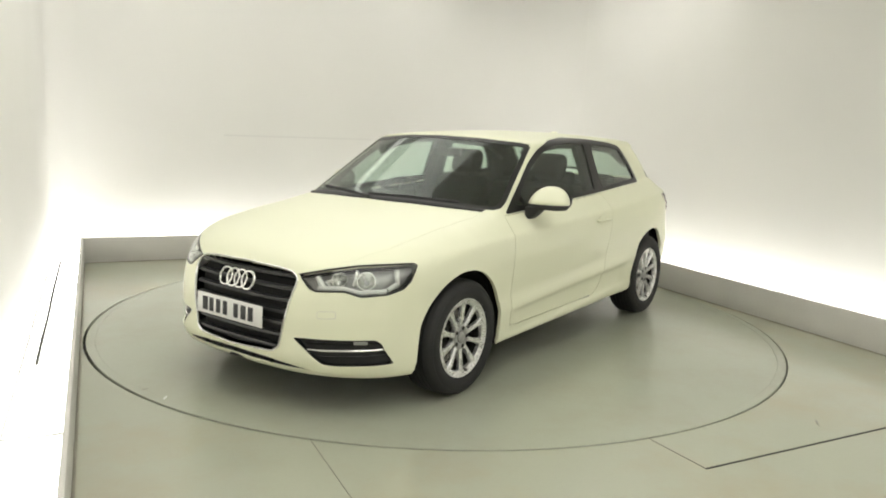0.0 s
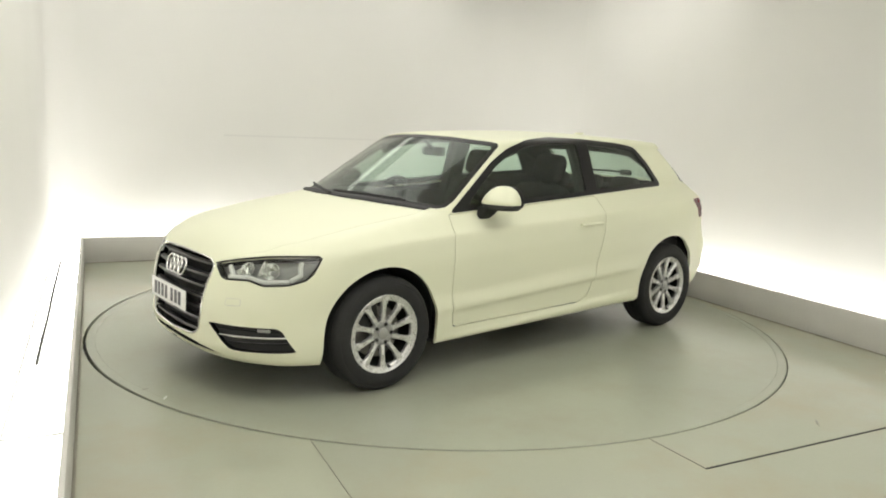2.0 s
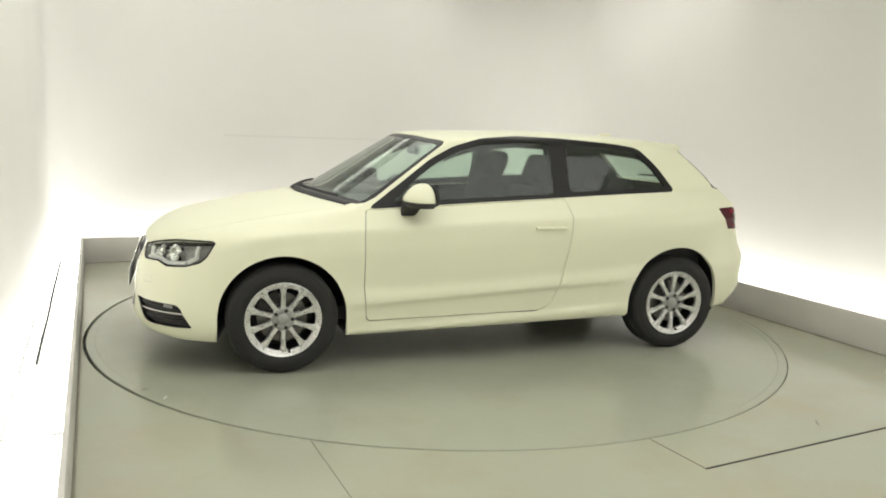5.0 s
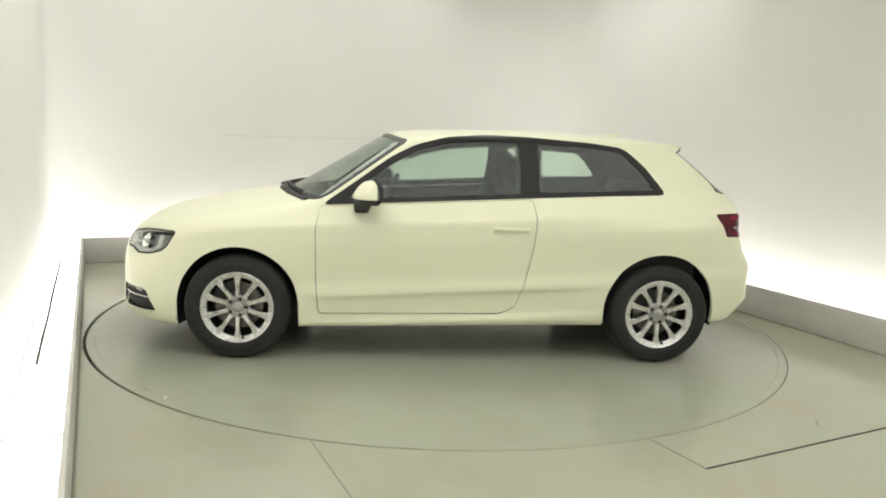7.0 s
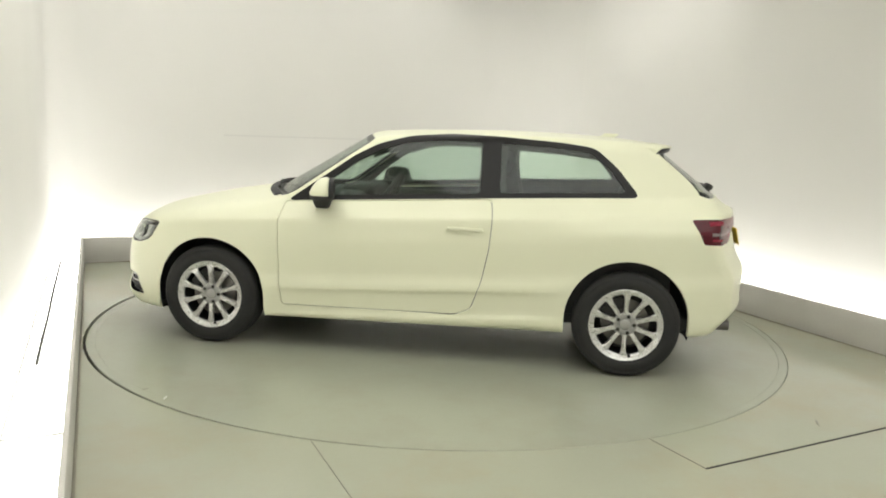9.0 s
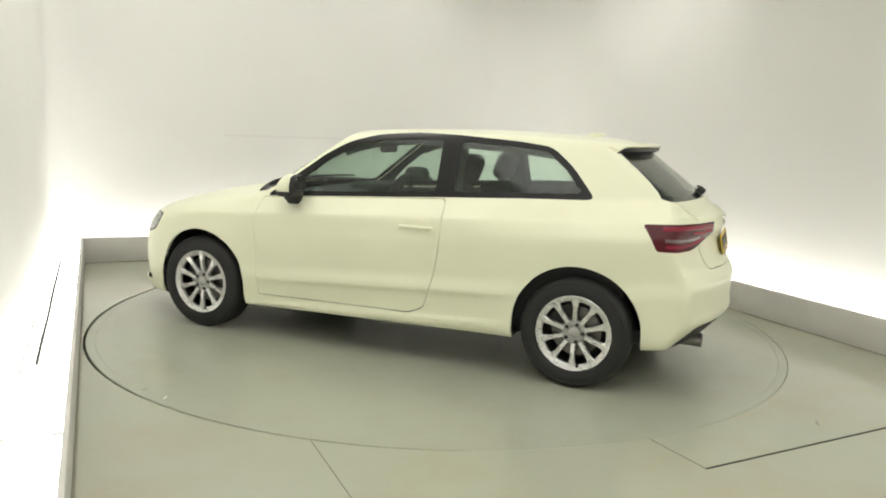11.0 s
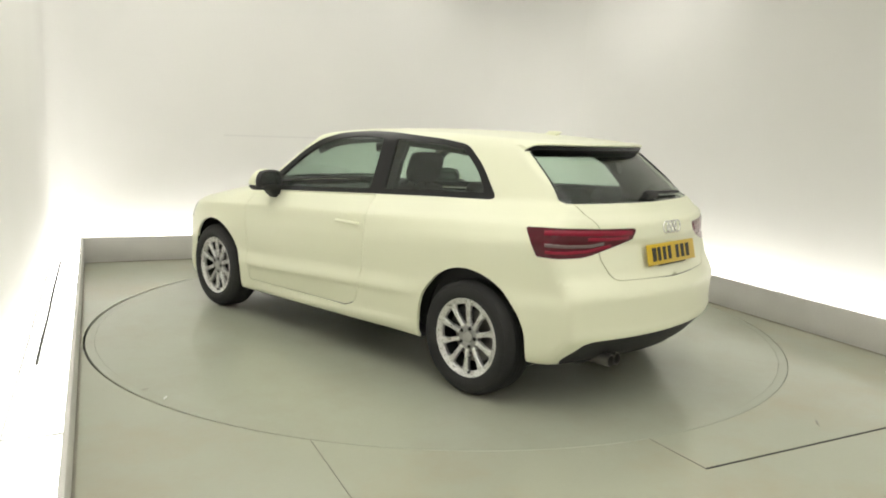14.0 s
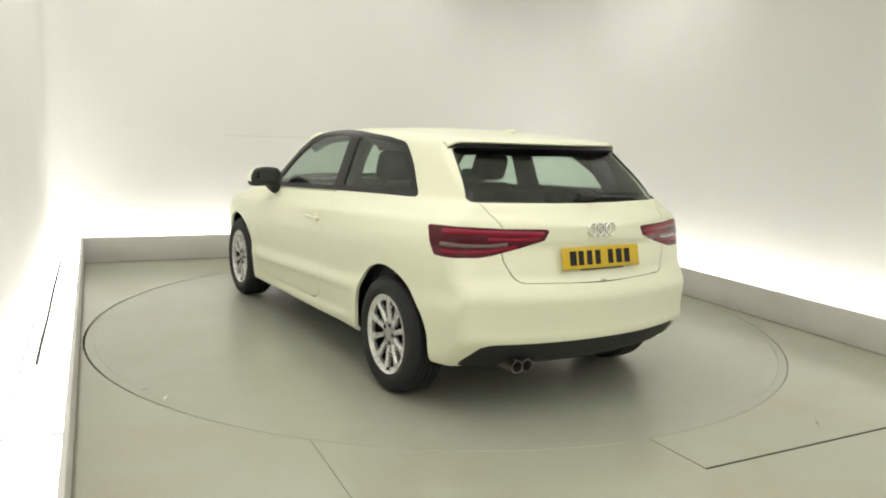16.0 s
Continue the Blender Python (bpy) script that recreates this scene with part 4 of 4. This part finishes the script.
        part("washer_cover", tube(bmesh.new(), (q - normals(q) * 0.0012) * np.array([1, s, 1]), 0.0018, 5, True), KERB, car, "fine outline of the washer cover")
        # tail lamp
        tail = panel("tail_lamp", ["tail_lamp"], [RED_DARK], car, "dark red wrap-round tail lamp", 0.02, 0.001, s)
        for path, r, mat, nm in (([(-1.72, 0.76, 0.928), (-1.84, 0.63, 0.930), (-1.91, 0.48, 0.929), (-1.95, 0.335, 0.926)], 0.014, RED, "red_band"),
                                 ([(-1.86, 0.60, 0.900), (-1.92, 0.47, 0.900), (-1.95, 0.36, 0.905)], 0.009, RED, "red_band"),
                                 ([(-1.735, 0.775, 0.872), (-1.81, 0.69, 0.866), (-1.87, 0.59, 0.868), (-1.905, 0.52, 0.878)], 0.010, CLEARL, "clear_band"),
                                 ([(-1.745, 0.785, 0.840), (-1.81, 0.71, 0.836), (-1.87, 0.62, 0.842), (-1.925, 0.48, 0.868)], 0.009, RED, "red_band")):
            q = to_skin(unroll(np.array(dense(path, 0.03, False))))
            nq = normals(q)
            bm = bmesh.new()
            rows = []
            for w, lift in ((-r, 0.0), (-r * 0.6, 0.004), (r * 0.6, 0.004), (r, 0.0)):
                up = np.cross(nq, np.roll(np.gradient(q, axis=0), 0, 0))
                up = up / np.linalg.norm(up, axis=1)[:, None]
                rows.append([bm.verts.new(tuple((c + u * w + n * lift) * np.array([1, s, 1]))) for c, u, n in zip(q, up, nq)])
            for p_, q_ in zip(rows, rows[1:]):
                for i in range(len(q) - 1):
                    bm.faces.new((p_[i], p_[i + 1], q_[i + 1], q_[i]))
            part(nm, bm, mat, tail)
        door_mirror(car, s)
    # grille
    back = panel("grille", ["grille"], [LINER], car, "black radiator grille with chrome surround", 0.01, -0.05)
    for k in range(7):
        z = 0.325 + k * 0.058
        w = float(np.interp(z, [0.30, 0.327, 0.53, 0.64, 0.69], [0.29, 0.31, 0.355, 0.375, 0.35]))
        q = cast("front", dense([(-w, z), (0, z), (w, z)], 0.05, False))
        q[:, 0] -= 0.018
        bm = bmesh.new()
        rows = []
        for dx, dz in ((-0.02, 0.013), (0.004, 0.009), (0.006, -0.003), (-0.02, -0.012)):
            rows.append([bm.verts.new((x + dx, y, zz + dz)) for x, y, zz in q])
        for p_, q_ in zip(rows, rows[1:] + rows[:1]):
            for i in range(len(q) - 1):
                bm.faces.new((p_[i], p_[i + 1], q_[i + 1], q_[i]))
        part("slat", bm, SLAT, back)
    half = GRILLE[:-1] + [GRILLE[-1]]
    loop = rounded([(a, b) for a, b in half] + [(-a, b) for a, b in half[::-1][1:-1]], 0.03)
    q = cast("front", dense(loop, 0.025))
    part("surround", tube(bmesh.new(), q + np.array([0.001, 0, 0]), 0.0048, 8, True), CHROME, back, "slim chrome surround")
    m = on_skin("front", -0.008, 0.625, -0.005)
    emblem(m, back, 0.046)
    plate("number_plate", PLATE_W, on_skin("front", -0.022, 0.466, 0.012), car, "white front number plate with dark bars")
    for k in range(-2, 3):
        q = on_skin("front", 0.13 * k, 0.239, -0.02)
        part("intake_rib", box(bmesh.new(), (-0.006, -0.014, 0), (0.006, 0.014, 0.016), 0.002), BLACK, car, m=q)
    # tail
    emblem(on_skin("rear", 0.0, 0.945, 0.002), gate, 0.0315)
    plate("number_plate", PLATE_Y, on_skin("rear", 0.0, 0.806, 0.006), car, "yellow rear number plate with dark bars")
    bm = box(bmesh.new(), (-0.14, -0.062, 0.0), (0.14, -0.056, 0.014), 0.002)
    part("plate_holder", bm, PLASTIC, gate, "black plate holder", on_skin("rear", 0.0, 0.806, 0.0))
    # roof spoiler with its dark underside
    ys = np.linspace(-0.585, 0.585, 31)
    for name, mat, pr, label in (("spoiler", PAINT, ((0.10, 0.006), (0.0, 0.008), (-0.070, -0.004), (-0.075, -0.012), (-0.058, -0.020), (0.0, -0.018)), ""), ("spoiler_underside", BLACK, ((0.03, -0.022), (-0.066, -0.022), (-0.060, -0.040), (0.03, -0.082)), "black underside of the roof spoiler")):
        bm = bmesh.new()
        rows = []
        for y in ys:
            x0 = -1.50 + 0.30 * y * y
            z0 = float(cast("top", [(x0 + 0.06, y)])[0][2]) - 0.008
            end = 1 - 0.6 * max(0, (abs(y) - 0.5) / 0.1)
            rows.append([bm.verts.new((x0 + dx * end + 0.0, y, z0 + dz)) for dx, dz in pr])
        for p_, q_ in zip(rows, rows[1:]):
            for i in range(len(pr)):
                j = (i + 1) % len(pr)
                bm.faces.new((p_[i], p_[j], q_[j], q_[i]))
        bm.faces.new(rows[0])
        bm.faces.new(rows[-1][::-1])
        part(name, bm, mat, gate, label)
    for s in (1, -1):
        q = cast("rear", dense([(0.628, 1.072), (0.632, 1.085), (0.60, 1.20), (0.566, 1.315)], 0.02, False))
        part("window_seal", tube(bmesh.new(), (q - normals(q) * 0.003) * np.array([1, s, 1]), 0.006, 6), BLACK, gate, "black rubber window seal")
    bm = bmesh.new()
    q = cast("rear", dense([(-0.02, 1.085), (-0.16, 1.098), (-0.44, 1.090)], 0.04, False))
    tube(bm, q + normals(q) * 0.016, 0.009, 6)
    box(bm, (-0.05, -0.03, 0.0), (0.06, 0.018, 0.04), 0.012, 2, on_skin("rear", -0.01, 1.09))
    part("rear_wiper", bm, PLASTIC, gate, "black rear wiper")
    bm = box(bmesh.new(), (-1.20, -0.014, 1.395), (-1.10, 0.014, 1.430), 0.008, 2)
    for v in bm.verts:
        if v.co.z > 1.415:
            v.co.x -= 0.035
            v.co.y *= 0.4
    part("roof_aerial", bm, PAINT, car, "small fin aerial")
    for y in (0.40, 0.46):
        bm = lathe(bmesh.new(), [(0.034, 0.0), (0.034, 0.16), (0.029, 0.16), (0.029, 0.0)], 20, pose(-1.80, y, 0.272, 0, 6, 90))
        part("tailpipe", bm, STEEL, car, "dull steel tailpipe")
    bm = box(bmesh.new(), (-1.84, -0.45, 0.225), (-1.55, 0.55, 0.34), 0.05, 3)
    part("silencer", bm, PLASTIC, car, "dark silencer")
    # front wipers and cowl
    bm = bmesh.new()
    rows = []
    for y in np.linspace(-0.70, 0.70, 29):
        x, _, z = cast("front", [(y, float(np.interp(abs(y), [0, 0.32, 0.60, 0.735], [0.991, 0.985, 0.970, 0.960])))])[0]
        k = 1 - 0.5 * (abs(y) / 0.70) ** 4
        rows.append([bm.verts.new((x + dx, y, z + dz * k)) for dx, dz in ((0.030, -0.025), (0.028, 0.002), (0.014, 0.013), (-0.006, 0.015), (-0.022, 0.012), (-0.022, -0.03))])
    for p_, q_ in zip(rows, rows[1:]):
        for i in range(6):
            bm.faces.new((p_[i], p_[(i + 1) % 6], q_[(i + 1) % 6], q_[i]))
    bm.faces.new(rows[0])
    bm.faces.new(rows[-1])
    part("cowl", bm, PLASTIC, car, "black plastic cowl below the windscreen")
    for y0, y1 in ((0.55, -0.02), (0.02, -0.56)):
        q = cast("front", dense([(y0, 0.986), ((y0 + y1) / 2, 0.998), (y1, 0.998)], 0.05, False))
        part("wiper", tube(bmesh.new(), q + normals(q) * 0.016, 0.009, 6), PLASTIC, car, "black windscreen wiper")
    # wheels and wells
    for x in (1.3005, -1.3005):
        for s in (1, -1):
            m = pose(x, s * (0.772 if x > 0 else 0.758), 0.316, 0, 0, 0 if s > 0 else 180)
            wheel(car, m, "silver ten-spoke alloy wheel")
            bm = lathe(bmesh.new(), [(0.02, 0.50), (0.376, 0.50), (0.376, 0.800 if x > 0 else 0.780)], 40, pose(x, 0, 0.328) @ Matrix.Diagonal((1, s, 1, 1)), -0.25, math.pi + 0.5)
            part("arch_liner", bm, LINER, car, "black wheel arch liner")
    # cabin
    bm = box(bmesh.new(), (-1.75, -0.74, 0.27), (1.0, 0.74, 0.36), 0.03)
    part("cabin_floor", bm, TRIM, car, "dark carpet")
    for s in (1, -1):
        bm = box(bmesh.new(), (-1.55, s * 0.70, 0.33), (0.92, s * 0.76, 0.93), 0.025)
        part("side_trim", bm, TRIM, car, "dark door trim")
    bm = box(bmesh.new(), (0.55, -0.70, 0.62), (1.02, 0.70, 0.945), 0.06, 3)
    box(bm, (0.48, -0.60, 0.90), (0.75, -0.16, 0.985), 0.04, 3)
    part("dashboard", bm, TRIM, car, "dark dashboard")
    steer = pose(0.42, -0.37, 0.90, 0, 62, 0)
    bm = tube(bmesh.new(), [(0.18 * math.cos(2 * math.pi * k / 40), 0.18 * math.sin(2 * math.pi * k / 40), 0) for k in range(40)], 0.016, 10, True)
    lathe(bm, [(0, -0.03), (0.055, -0.03), (0.06, 0.0), (0, 0.012)], 20, pose(0, 0, 0, 90, 0, 0))
    for a in (0, math.pi, -math.pi / 2):
        tube(bm, [(0.04 * math.cos(a), 0.04 * math.sin(a), 0), (0.175 * math.cos(a), 0.175 * math.sin(a), 0)], 0.014, 6)
    part("steering_wheel", bm, TRIM, car, "black steering wheel", steer)
    for s in (1, -1):
        seat(car, 0.02, s * 0.37)
    bench = part("rear_bench", box(bmesh.new(), (-1.15, -0.62, 0.34), (-0.68, 0.62, 0.52), 0.05, 3), FABRIC, car, "dark cloth rear bench")
    part("backrest", box(bmesh.new(), (-0.05, -0.64, 0), (0.07, 0.64, 0.56), 0.05, 3), FABRIC, bench, m=pose(-1.10, 0, 0.46, 0, -24, 0))
    for y in (-0.36, 0, 0.36):
        part("headrest", box(bmesh.new(), (-0.045, -0.13, 0.55), (0.055, 0.13, 0.69), 0.048, 4), FABRIC, bench, m=pose(-1.10, y, 0.46, 0, -24, 0))
    for s in (1, -1):
        bm = bmesh.new()
        rows = []
        for x in np.linspace(0.30, -1.30, 24):
            top = float(np.interp(x, [-1.30, -1.10, -0.86, -0.47, -0.19, 0.065, 0.257, 0.30], [1.23, 1.325, 1.352, 1.372, 1.377, 1.355, 1.305, 1.28]))
            y = float(cast("side", [(x, top)])[0][1]) - 0.03
            rows.append([bm.verts.new((x, s * (y + dy), top + dz)) for dy, dz in ((0.0, 0.012), (0.008, -0.030), (-0.012, -0.062), (-0.050, -0.052), (-0.085, 0.012))])
        for p_, q_ in zip(rows, rows[1:]):
            for i in range(5):
                bm.faces.new((p_[i], p_[(i + 1) % 5], q_[(i + 1) % 5], q_[i]))
        bm.faces.new(rows[0])
        bm.faces.new(rows[-1])
        part("roof_rail_trim", bm, TRIM, car, "dark padded trim along the roof rail")
    for s in (1, -1):
        bm = bmesh.new()
        rows = []
        for z, y, w in ((0.90, 0.735, 0.13), (1.05, 0.700, 0.10), (1.20, 0.645, 0.085), (1.375, 0.570, 0.10)):
            rows.append([bm.verts.new((-0.45 + a * w, s * (y + b), z)) for a, b in ((-1, 0.02), (-0.8, -0.03), (0.6, -0.03), (0.8, 0.02))])
        for p_, q_ in zip(rows, rows[1:]):
            for i in range(4):
                bm.faces.new((p_[i], p_[(i + 1) % 4], q_[(i + 1) % 4], q_[i]))
        bm.faces.new(rows[0])
        bm.faces.new(rows[-1])
        part("pillar_trim", bm, TRIM, car, "dark trim of the door pillar")
    part("parcel_shelf", box(bmesh.new(), (-1.72, -0.60, 0.99), (-1.36, 0.60, 1.01), 0.006), TRIM, car, "dark parcel shelf")
    bm = box(bmesh.new(), (0.30, -0.115, 1.235), (0.335, 0.115, 1.295), 0.018, 3)
    tube(bm, [(0.33, 0, 1.28), (0.39, 0, 1.345)], 0.012, 6)
    part("inner_mirror", bm, TRIM, car, "black rear-view mirror")
    return car


car = build_car()


def angle_at(t):
    """The turntable's angle in degrees; it turns clockwise at an almost even pace."""
    k = t - 8.0
    return 177.85 - 6.9164 * k - 0.0043 * k * k - 0.0013345 * k ** 3


def motions():
    rows = [0.5 * k for k in range(33)]
    walk(car, [(t, pose(0, 0, 0, 0, 0, angle_at(t)) @ pose(-0.0022, 0.271, 0)) for t in rows])
    walk(turntable, [(t, pose(0, 0, 0, 0, 0, angle_at(t))) for t in rows])


motions()
